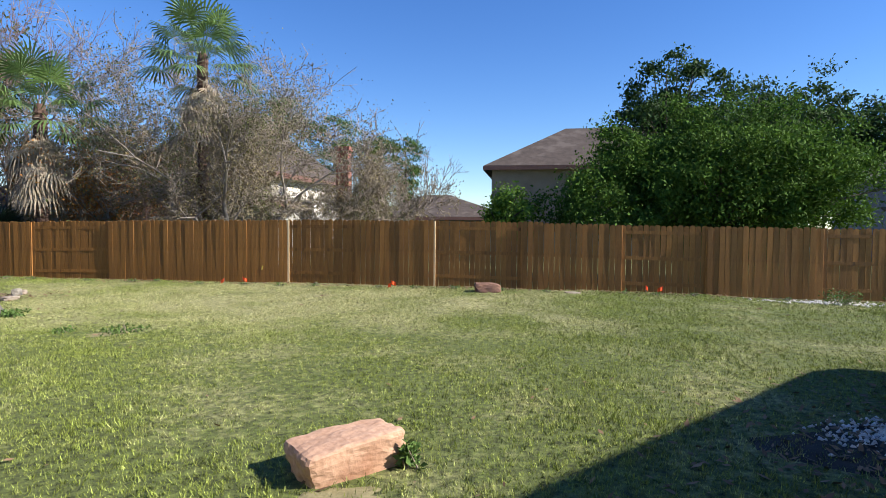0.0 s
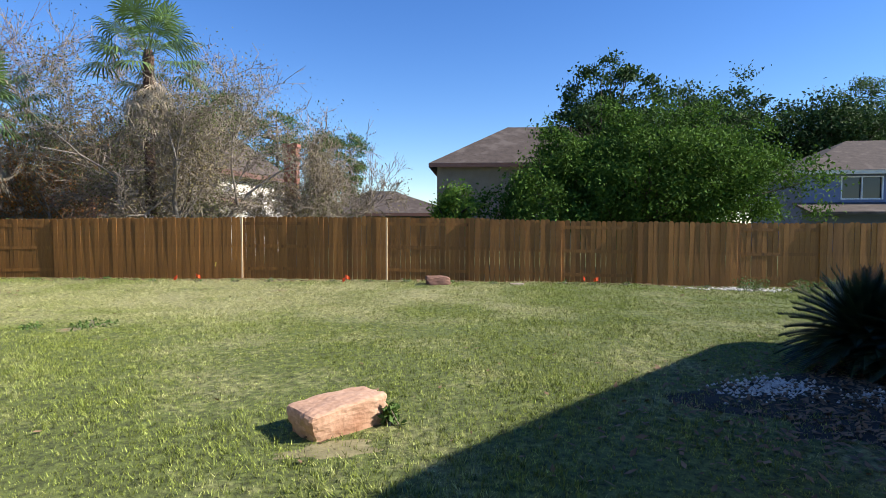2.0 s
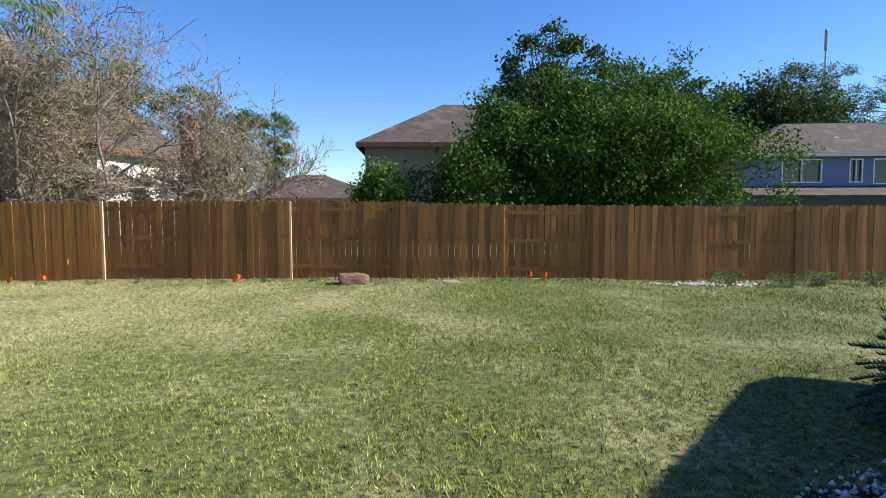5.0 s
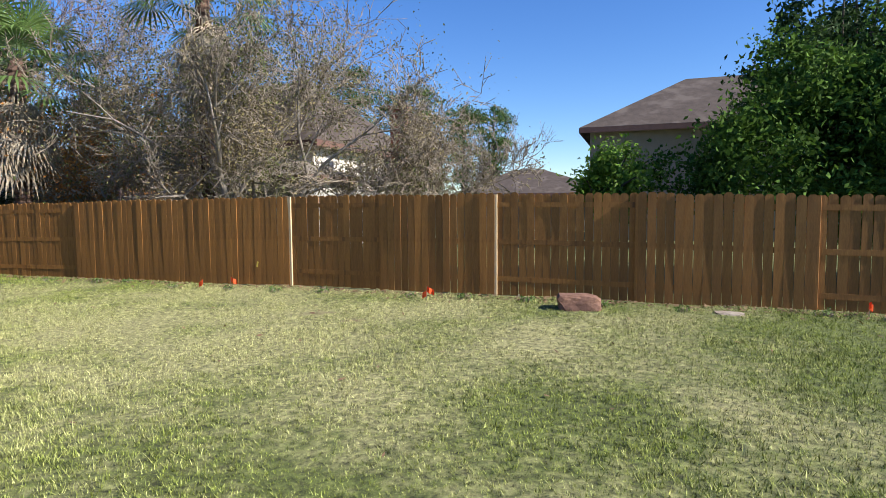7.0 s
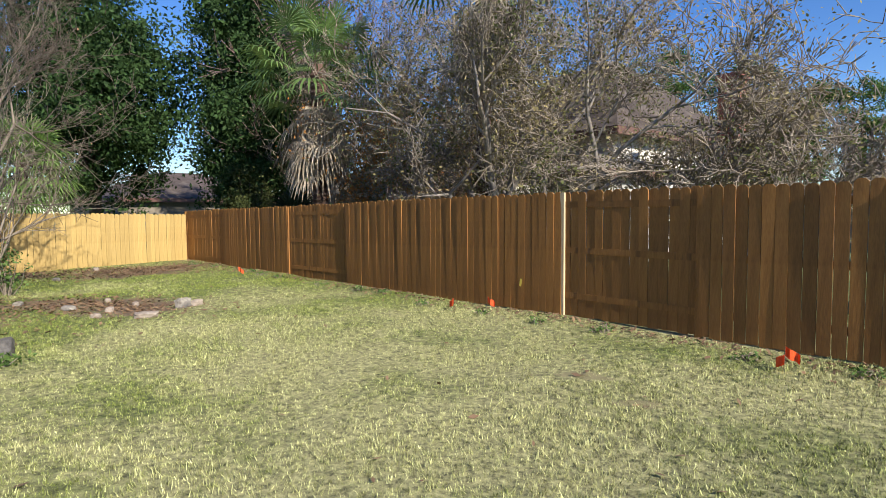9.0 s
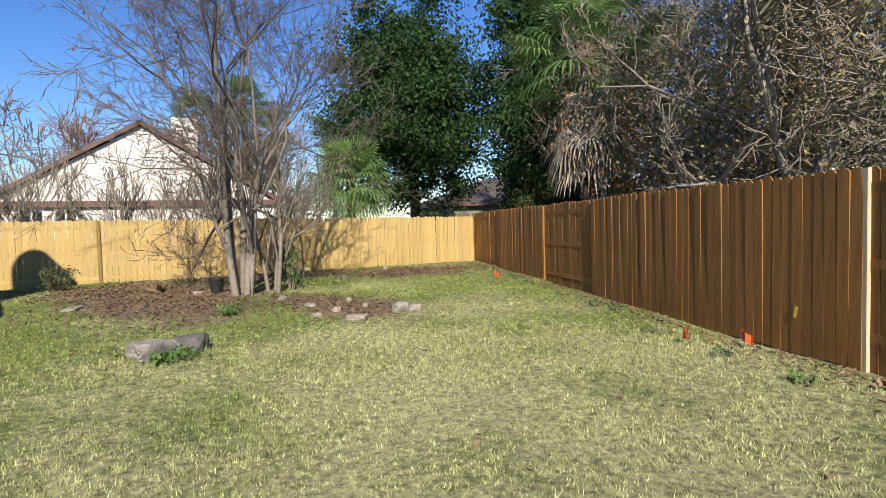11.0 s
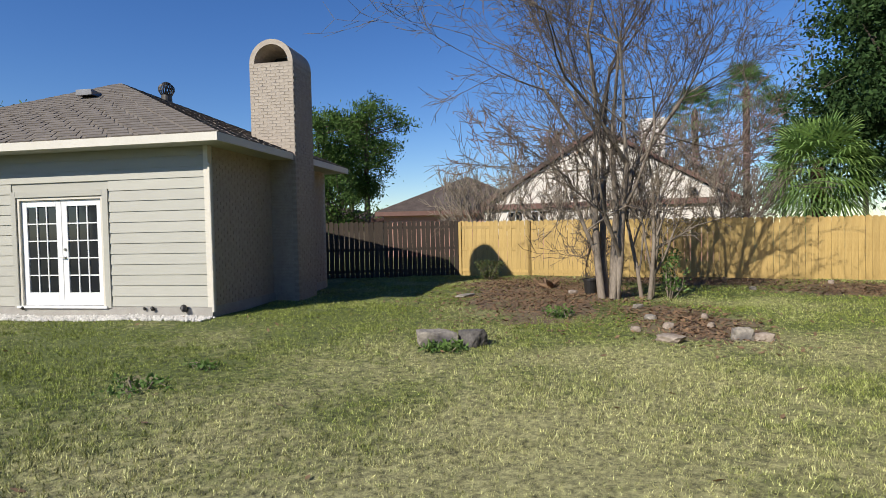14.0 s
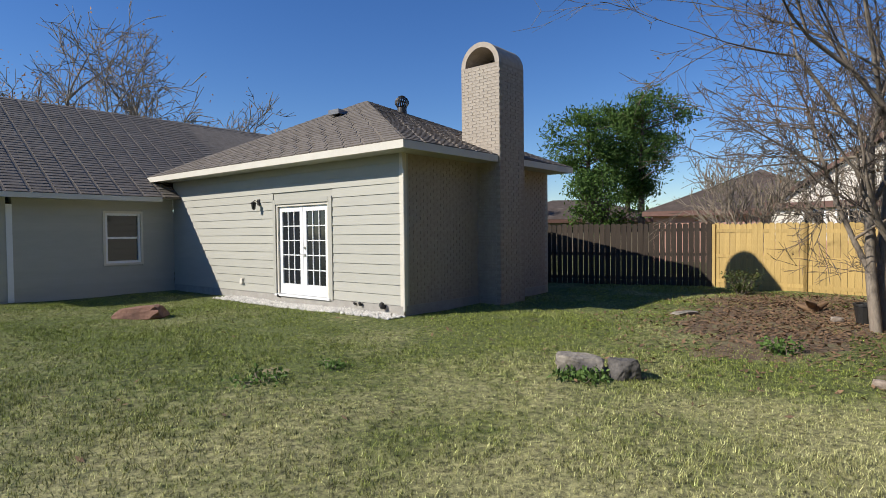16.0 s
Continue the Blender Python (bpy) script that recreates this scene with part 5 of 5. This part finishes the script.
def pine(x, y, h, w, seed, label="tall pine with rounded clumps of needles"):
    """Bare trunk with clumped needle crown."""
    r = np.random.default_rng(seed)
    t = thing("pine_tree", pose(x, y, -0.2), label, "pine tree", group="distant pines")
    segs = [((0, 0, 0), (0.1, 0, h * 0.5), 0.24, 0.18), ((0.1, 0, h * 0.5), (0, 0.1, h * 0.95), 0.18, 0.04)]
    cs = []
    for i in range(60):
        z = h * r.uniform(0.38, 1.0)
        f = math.sin(math.pi * min(1, (1.06 - z / h) / 0.66) ** 0.7)
        a = r.uniform(0, 6.28)
        d = w * f * r.uniform(0.3, 1.0)
        c = np.array((d * math.cos(a), d * math.sin(a), z))
        cs.append(c)
        segs.append((np.array((0, 0, z - 0.25 * d)), c, 0.05, 0.02))
    part("trunk", tubes_mesh("trunk", segs, M["dark_bark"], 6), None, t)
    cs = np.array(cs)
    n = 60 * 140
    off = r.normal(0, 0.36, (n, 3)) * (1.0, 1.0, 0.55)
    part("crown", leaf_mesh("crown", cs.repeat(140, 0) + off * (w / 2.6), 0.28, M["leaf_pine"], r, -0.3, 0.28), None, t)


for i, (x, y, h, w) in enumerate(((41, 62, 16.4, 3.4), (46.5, 64, 16.8, 3.4), (53, 64, 16.2, 3.4), (-24, 52, 13.5, 3.0), (-19.5, 56, 12.5, 3.0), (-16, 60, 11.0, 2.6), (-13.5, 62, 11.3, 2.4),
                               (-30.5, -15.5, 10.2, 3.0), (-27.2, -16.5, 9.2, 2.8), (-33.0, -20, 10.0, 2.8), (-72, 2, 15, 3), (-70, 9, 14, 3), (-14, -22, 8.2, 2.8), (-20.5, -24, 8, 2.2))):
    pine(x, y, h, w, 70 + i)
leafy_tree("evergreen_tree", -25.3, -12.3, 2.3, 2.0, 0.6, 5.2, "green pine-like evergreen beyond the side fence", 91, leaf="leaf_pine", clumps=45, per=120, size=0.17, clump_r=0.6)
bare_tree("bare_tree", -10.2, 50.0, 9.3, "pale distant bare tree", 93, stems=3, lev=5, kids=2, spread=0.36, up=0.3, base_r=0.12, lean=0.25, first=2.6, z0=-0.2, thin=3)
bare_tree("bare_tree", 9.0, 46.0, 11.0, "pale distant bare tree", 95, stems=3, lev=5, kids=2, spread=0.4, up=0.2, base_r=0.14, lean=0.3, first=3.0, z0=-0.2, twig="red_twig", thin=3)
bare_tree("bare_tree", -29.5, -0.5, 8.2, "reddish bare tree behind the gabled house", 97, stems=5, lev=5, kids=2, spread=0.48, up=0.15, base_r=0.14, lean=0.35, first=2.4, twig="red_twig", z0=-0.2, thin=4.6)
bare_tree("bare_tree", -33.0, 6.0, 8.8, "olive-tinged bare tree behind the gabled house", 98, stems=5, lev=5, kids=2, spread=0.48, up=0.15, base_r=0.14, lean=0.35, first=2.4, twig="red_twig", z0=-0.2, thin=4.6, leaves=2500, leaf="leaf_olive", leaf_size=0.12, clump=0.5)
for i, (x, y, h, st) in enumerate(((-20.3, 1.6, 4.6, 8), (-21.2, 4.6, 4.2, 7), (-21.6, 6.6, 4.4, 7), (-22.6, 9.0, 3.8, 6))):
    tagged(bare_tree("crape_myrtle", x, y, h, "vase of thin bare upright stems behind the yellow fence", 101 + i, stems=st, lev=4, kids=2, spread=0.26, up=0.45, bark="pale_bark", base_r=0.045, lean=0.30, first=1.9, thin=2.6, leaves=900 if i == 0 else 150, leaf="leaf_olive", leaf_size=0.06, clump=0.15, z0=-0.15), group="stems behind the fence")
for i, (x, y, h) in enumerate(((-1.4, -21.0, 13.6), (1.7, -20.6, 14.2), (5.5, -24, 13.0), (-5.2, -21.3, 10.0))):
    tagged(bare_tree("bare_tree", x, y, h, "tall bare tree behind the house roof", 111 + i, stems=3, lev=5, kids=2, spread=0.5, up=0.12, base_r=0.2, lean=0.25, first=3.4, z0=-0.2, thin=4.5, leaves=2500 if i == 2 else 300, leaf="leaf_orange", leaf_size=0.16, clump=0.6), group="trees behind the roof")


# ---- neighbouring houses ----
def neighbour(x, y, turn, w, d, eave, ridge, wall, roof, label, hip=True, over=0.45, windows=(), seed=0, fascia="fascia", ridge_len=None):
    """House: walls, hip or gable roof, fascia and real window units on its front (facing -y of its own frame). Origin at the front-left corner."""
    h = thing("house", pose(x, y, -0.2, 0, 0, turn), label, "house")
    g = Geo()
    t = 0.2
    xs = sorted(windows, key=lambda q: q[0])
    cur = 0.0
    for wx0, wz0, wx1, wz1 in xs:
        g.box(cur, 0, 0, wx0, t, eave)
        g.box(wx0, 0, 0, wx1, t, wz0)
        g.box(wx0, 0, wz1, wx1, t, eave)
        cur = wx1
    g.box(cur, 0, 0, w, t, eave)
    part("wall", g, M[wall], h)
    part("wall", Geo().box(0, t, 0, t, d, eave), M[wall], h)
    part("wall", Geo().box(w - t, t, 0, w, d, eave), M[wall], h)
    part("wall", Geo().box(t, d - t, 0, w - t, d, eave), M[wall], h)
    for wx0, wz0, wx1, wz1 in xs:
        u = part("window", Geo().box(wx0, 0.12, wz0, wx1, 0.14, wz1), M["glass"], h)
        b = 0.07
        for q in ((wx0, wz0, wx0 + b, wz1), (wx1 - b, wz0, wx1, wz1), (wx0 + b, wz0, wx1 - b, wz0 + b), (wx0 + b, wz1 - b, wx1 - b, wz1), ((wx0 + wx1) / 2 - 0.03, wz0 + b, (wx0 + wx1) / 2 + 0.03, wz1 - b)):
            part("window_frame", Geo().box(q[0], -0.02, q[1], q[2], 0.1, q[3]), M["white"], u)
    o = over
    a, b, c, e = (-o, -o, eave), (w + o, -o, eave), (w + o, d + o, eave), (-o, d + o, eave)
    if w >= d:
        k = (d / 2 + o) if hip else 0
        if ridge_len is not None:
            k = (w - ridge_len) / 2 + o
        r0, r1 = (-o + k, d / 2, ridge), (w + o - k, d / 2, ridge)
        faces = [(a, b, r1, r0), (c, e, r0, r1)]
        ends = [(b, c, r1), (e, a, r0)]
    else:
        k = (w / 2 + o) if hip else 0
        r0, r1 = (w / 2, -o + k, ridge), (w / 2, d + o - k, ridge)
        faces = [(b, c, r1, r0), (e, a, r0, r1)]
        ends = [(a, b, r0), (c, e, r1)]
    for f in faces:
        up = [(q[0], q[1], q[2] + 0.12) for q in f]
        part("roof", Geo().prism(list(f), up), M[roof], h)
    for f in ends:
        if hip:
            part("roof", Geo().prism(list(f), [(q[0], q[1], q[2] + 0.12) for q in f]), M[roof], h)
    if not hip:
        if w < d:
            part("gable", Geo().prism([(0, 0.02, eave), (w, 0.02, eave), (w / 2, 0.02, ridge - 0.12)], [(0, 0.2, eave), (w, 0.2, eave), (w / 2, 0.2, ridge - 0.12)]), M[wall], h)
            for s in (0, 1):
                ex = -o if s == 0 else w + o
                part("bargeboard", Geo().prism([(ex, -o - 0.04, eave - 0.05), (w / 2, -o - 0.04, ridge - 0.05), (w / 2, -o - 0.04, ridge + 0.13), (ex, -o - 0.04, eave + 0.13)], [(ex, -o, eave - 0.05), (w / 2, -o, ridge - 0.05), (w / 2, -o, ridge + 0.13), (ex, -o, eave + 0.13)]), M[fascia], h)
        else:
            for ex in (0.02, w - 0.2):
                part("gable", Geo().prism([(ex, 0, eave), (ex, d, eave), (ex, d / 2, ridge - 0.12)], [(ex + 0.18, 0, eave), (ex + 0.18, d, eave), (ex + 0.18, d / 2, ridge - 0.12)]), M[wall], h)
    part("fascia", Geo().box(-o, -o - 0.03, eave - 0.14, w + o, -o, eave + 0.1), M[fascia], h)
    part("fascia", Geo().box(-o - 0.03, -o, eave - 0.14, -o, d + o, eave + 0.1), M[fascia], h)
    part("fascia", Geo().box(w + o, -o, eave - 0.14, w + o + 0.03, d + o, eave + 0.1), M[fascia], h)
    return h


# two-storey tan house behind the round tree
neighbour(-2.0, 34.5, 0, 16, 9, 5.3, 8.2, "tan_wall", "dark_shingle", "two-storey tan house with a dark hip roof")
# low dark roof far off
neighbour(-11.0, 45.0, 8, 9.5, 9, 2.5, 4.4, "tan_wall", "dark_shingle", "low house with a dark hip roof", over=0.6)
neighbour(-16.0, 58.0, 0, 12, 9, 2.8, 5.2, "tan_wall", "dark_shingle", "distant low house with a dark roof")
# pale two-storey house behind the bare trees
PALE = neighbour(-20.1, 25.7, -4, 8.6, 8.0, 4.15, 7.4, "white_wall", "dark_shingle", "two-storey off-white house with a steep brown roof", hip=True, ridge_len=3.0, windows=((5.9, 2.3, 7.0, 3.6),))
neighbour(-13.6, 23.4, -4, 3.0, 3.0, 2.75, 3.4, "grey_wall", "shingle", "grey lap-sided lean-to of the pale house", over=0.25)
neighbour(-26.5, 22.6, -4, 13.0, 5.5, 2.35, 4.1, "grey_wall", "dark_shingle", "low house with a long grey-brown roof and white gutter", fascia="trim", over=0.5)
CB = thing("brick_chimney", pose(-8.3, 26.0, -0.2), "tall narrow red brick chimney behind the bare tree", "chimney")
part("shaft", Geo().box(-0.3, -0.25, 0, 0.3, 0.25, 5.3), M["red_brick"], CB)
part("cap", Geo().box(-0.36, -0.31, 5.3, 0.36, 0.31, 5.48), M["red_brick"], CB)
# blue two-storey house
BLUE = neighbour(21.0, 37.0, -6, 15, 9, 5.0, 7.4, "blue_wall", "dark_shingle", "two-storey blue-grey house with white window frames", windows=((2.2, 3.3, 4.6, 4.75), (6.2, 3.3, 7.0, 4.75), (7.6, 3.2, 10.4, 4.75)), fascia="trim")
part("porch_roof", Geo().prism([(-0.6, -2.6, 2.35), (15.6, -2.6, 2.35), (15.6, 0, 3.0), (-0.6, 0, 3.0)], [(-0.6, -2.6, 2.5), (15.6, -2.6, 2.5), (15.6, 0, 3.12), (-0.6, 0, 3.12)]), M["dark_shingle"], BLUE)
for i, (rx, rz, rr) in enumerate(((6.5, 6.5, 0.35), (9.3, 6.6, 0.18), (5.0, 6.2, 0.4))):
    part("roof_vent", Geo().lathe([(rr, 0), (rr * 0.9, 0.12), (rr * 0.3, 0.2)], 12), M["trim"], BLUE, at=pose(rx, 2.2 + 0.3 * i, rz - 0.35))
# gabled house beyond the yellow fence
GT = math.degrees(math.atan2(10.1, -3.2))
GABLE = neighbour(-25.7, -2.2, GT - 0, 10.6, 14, 2.55, 5.75, "white_wall", "dark_shingle", "white stucco gabled house with reddish roof edge", hip=False, windows=((1.1, 1.3, 1.9, 2.35), (2.2, 1.3, 3.0, 2.35)), over=0.15)
part("brick_base", Geo().box(-0.05, -0.06, 0, 10.65, -0.002, 1.2), M["pink_brick"], GABLE)
part("band", Geo().box(0, -0.05, 2.42, 10.6, -0.002, 2.56), M["fascia"], GABLE)
part("gable_lamp", Geo().lathe([(0.05, 0), (0.16, 0.05), (0.16, 0.3), (0.05, 0.34)], 10), M["black"], GABLE, at=pose(9.0, -0.15, 2.75))
part("roof_chimney", Geo().box(6.6, 5.5, 4.2, 7.8, 6.5, 7.0), M["white_wall"], GABLE)
neighbour(-26.3, -9.6, GT + 14, 8.5, 9, 2.5, 4.7, "pink_brick", "dark_shingle", "low pink brick house with a brown hip roof", over=0.4)
neighbour(-41.0, 18.0, 100, 12, 9, 2.6, 4.6, "tan_wall", "dark_shingle", "distant low house with a grey roof")
neighbour(-24.0, -24.0, 150, 12, 9, 2.4, 4.0, "tan_wall", "dark_shingle", "distant low house with a grey roof")
MAST = thing("radio_mast", pose(126, 178, -0.3), "thin distant radio mast", "mast")
part("pole", Geo().tube((0, 0, 0), (0, 0, 54), 0.26, 0.22, 8), M["steel"], MAST)
part("antenna_head", Geo().lathe([(0.26, 50), (0.42, 50.5), (0.42, 56), (0.26, 56.5)], 10), M["steel"], MAST)


# ---- grass ----
def inside_bed(x, y):
    hit = np.zeros(len(x))
    for cx, cy, a, b, t in BED:
        c, s = math.cos(radians(t)), math.sin(radians(t))
        dx, dy = x - cx, y - cy
        e = ((c * dx + s * dy) / a) ** 2 + ((-s * dx + c * dy) / b) ** 2
        hit = np.maximum(hit, np.clip((1.15 + 0.3 * np.sin(2.3 * x) * np.sin(2.9 * y) - e) / 0.9, 0, 1))
    return hit


def build_grass(name, n, h, width, seed, focus):
    r = np.random.default_rng(seed)
    x = r.uniform(-22.3, 14, n)
    y = -3.5 + (fence_y(x) - 0.1 + 3.5) * r.random(n)
    near = np.full(n, 1e9)
    for fx, fy in focus:
        near = np.minimum(near, np.hypot(x - fx, y - fy))
    keep = r.random(n) < np.clip((4.5 / np.maximum(near, 0.1)) ** 1.3, 0.11, 1.0)
    # off the house and out of the beds
    dx, dy = x - CORNER[0], y - CORNER[1]
    u, v = dx * UD[0] + dy * UD[1], dx * VD[0] + dy * VD[1]
    keep &= ~((u > -0.1) & (v > -0.5))
    keep &= ~((u > 8.6) & (v < 0) & (v > -4.5))
    keep &= r.random(n) > 0.86 * inside_bed(x, y)
    side = (x - WEST_A[0]) * WEST_D[1] - (y - WEST_A[1]) * WEST_D[0]
    keep &= side > 0.15
    keep &= ~((np.abs((x + 0.62) * 0.766 + (y - 3.36) * 0.643) < 0.36) & (np.abs(-(x + 0.62) * 0.643 + (y - 3.36) * 0.766) < 0.18))
    x, y, near = x[keep], y[keep], near[keep]
    n = len(x)
    # clumping and bare thin spots
    dens = np.sin(3.1 * x + 1.3 * np.sin(2.2 * y)) * np.sin(2.7 * y + 1.1 * np.sin(1.9 * x))
    ok = r.random(n) < 0.75 + 0.35 * dens
    x, y, near = x[ok], y[ok], near[ok]
    n = len(x)
    z = bumpy(x, y) - 0.004
    a = r.uniform(0, 6.283, n)
    grow_w = np.clip(near / 5.5, 1.0, 2.4)
    tuft = np.sin(31 * x + 2.4 * np.sin(17 * y + 3 * np.sin(5 * x))) * np.sin(27 * y + 2.6 * np.sin(19 * x + 2 * np.sin(6 * y)))
    mound = np.sin(9.3 * x + 1.9 * np.sin(7.1 * y)) * np.sin(8.1 * y + 2.2 * np.sin(6.3 * x))
    H = h * r.uniform(0.5, 1.3, n) * np.clip(1 + 0.75 * tuft + 0.35 * mound, 0.25, 2.2) * (1 + 0.35 * np.sin(1.1 * x + 0.7 * y) * np.sin(0.9 * y))
    lean = r.uniform(0.1, 1.0, n) * H
    b = a + r.normal(0, 0.8, n)
    w = width * grow_w * r.uniform(0.7, 1.3, n)
    p = np.stack([x, y, z], 1)
    s = np.stack([-np.sin(a) * w, np.cos(a) * w, np.zeros(n)], 1)
    tip = p + np.stack([np.cos(b) * lean, np.sin(b) * lean, H], 1)
    V = np.stack([p - s, p + s, tip], 1).reshape(-1, 3)
    F = np.arange(3 * n).reshape(n, 3)
    me = tri_mesh(name, V, F, M["blade"])
    return tagged(new(name, me), "short blades of patchy green and straw-coloured grass", "grass", kind="stuff")


FOCUS = [(0.6, 0.5), (0.6, 2.5), (0.7, 4.0), (0.3, 6.5), (-0.8, 9.0), (-1.8, 11.5), (-3.0, 13.0), (-5.0, 12.0), (-6.0, 11.5), (-3.5, 10.5)]
build_grass("grass", 2600000, 0.028, 0.0040, 5, FOCUS)


def build_litter():
    """Dry leaves and bark chips over the beds and along the north fence."""
    r = np.random.default_rng(8)
    pts = []
    for cx, cy, a, b, t in BED:
        k = int(950 * a * b) if a > 0.5 else 3
        q = r.normal(0, 0.5, (k, 2)) * (a, b)
        c, s = math.cos(radians(t)), math.sin(radians(t))
        pts.append(np.stack([cx + c * q[:, 0] - s * q[:, 1], cy + s * q[:, 0] + c * q[:, 1]], 1))
    along = r.uniform(-22, 13, 4200)
    pts.append(np.stack([along, fence_y(along) - np.abs(r.normal(0.12, 0.3, 4200))], 1))
    pts.append(np.stack([r.uniform(-20, 12, 500), r.uniform(0, 15, 500)], 1))
    P = np.concatenate(pts)
    side = (P[:, 0] - WEST_A[0]) * WEST_D[1] - (P[:, 1] - WEST_A[1]) * WEST_D[0]
    P = P[(side > 0.15) & (P[:, 1] < fence_y(P[:, 0]) - 0.1)]
    n = len(P)
    c = np.stack([P[:, 0], P[:, 1], bumpy(P[:, 0], P[:, 1]) + 0.022], 1)
    a = r.uniform(0, 6.283, n)
    L = r.uniform(0.02, 0.055, n)[:, None]
    d = np.stack([np.cos(a), np.sin(a), r.normal(0, 0.3, n)], 1) * L
    s = np.stack([-np.sin(a), np.cos(a), r.normal(0, 0.3, n)], 1) * L * 0.4
    V = np.stack([c - d, c + s, c + d, c - s], 1).reshape(-1, 3)
    me = tri_mesh("leaf_litter", V, np.arange(4 * n).reshape(n, 4), M["leaf_brown"])
    return tagged(new("leaf_litter", me), "dry brown leaves and bark chips strewn over beds and lawn", "leaf litter", kind="stuff")


build_litter()
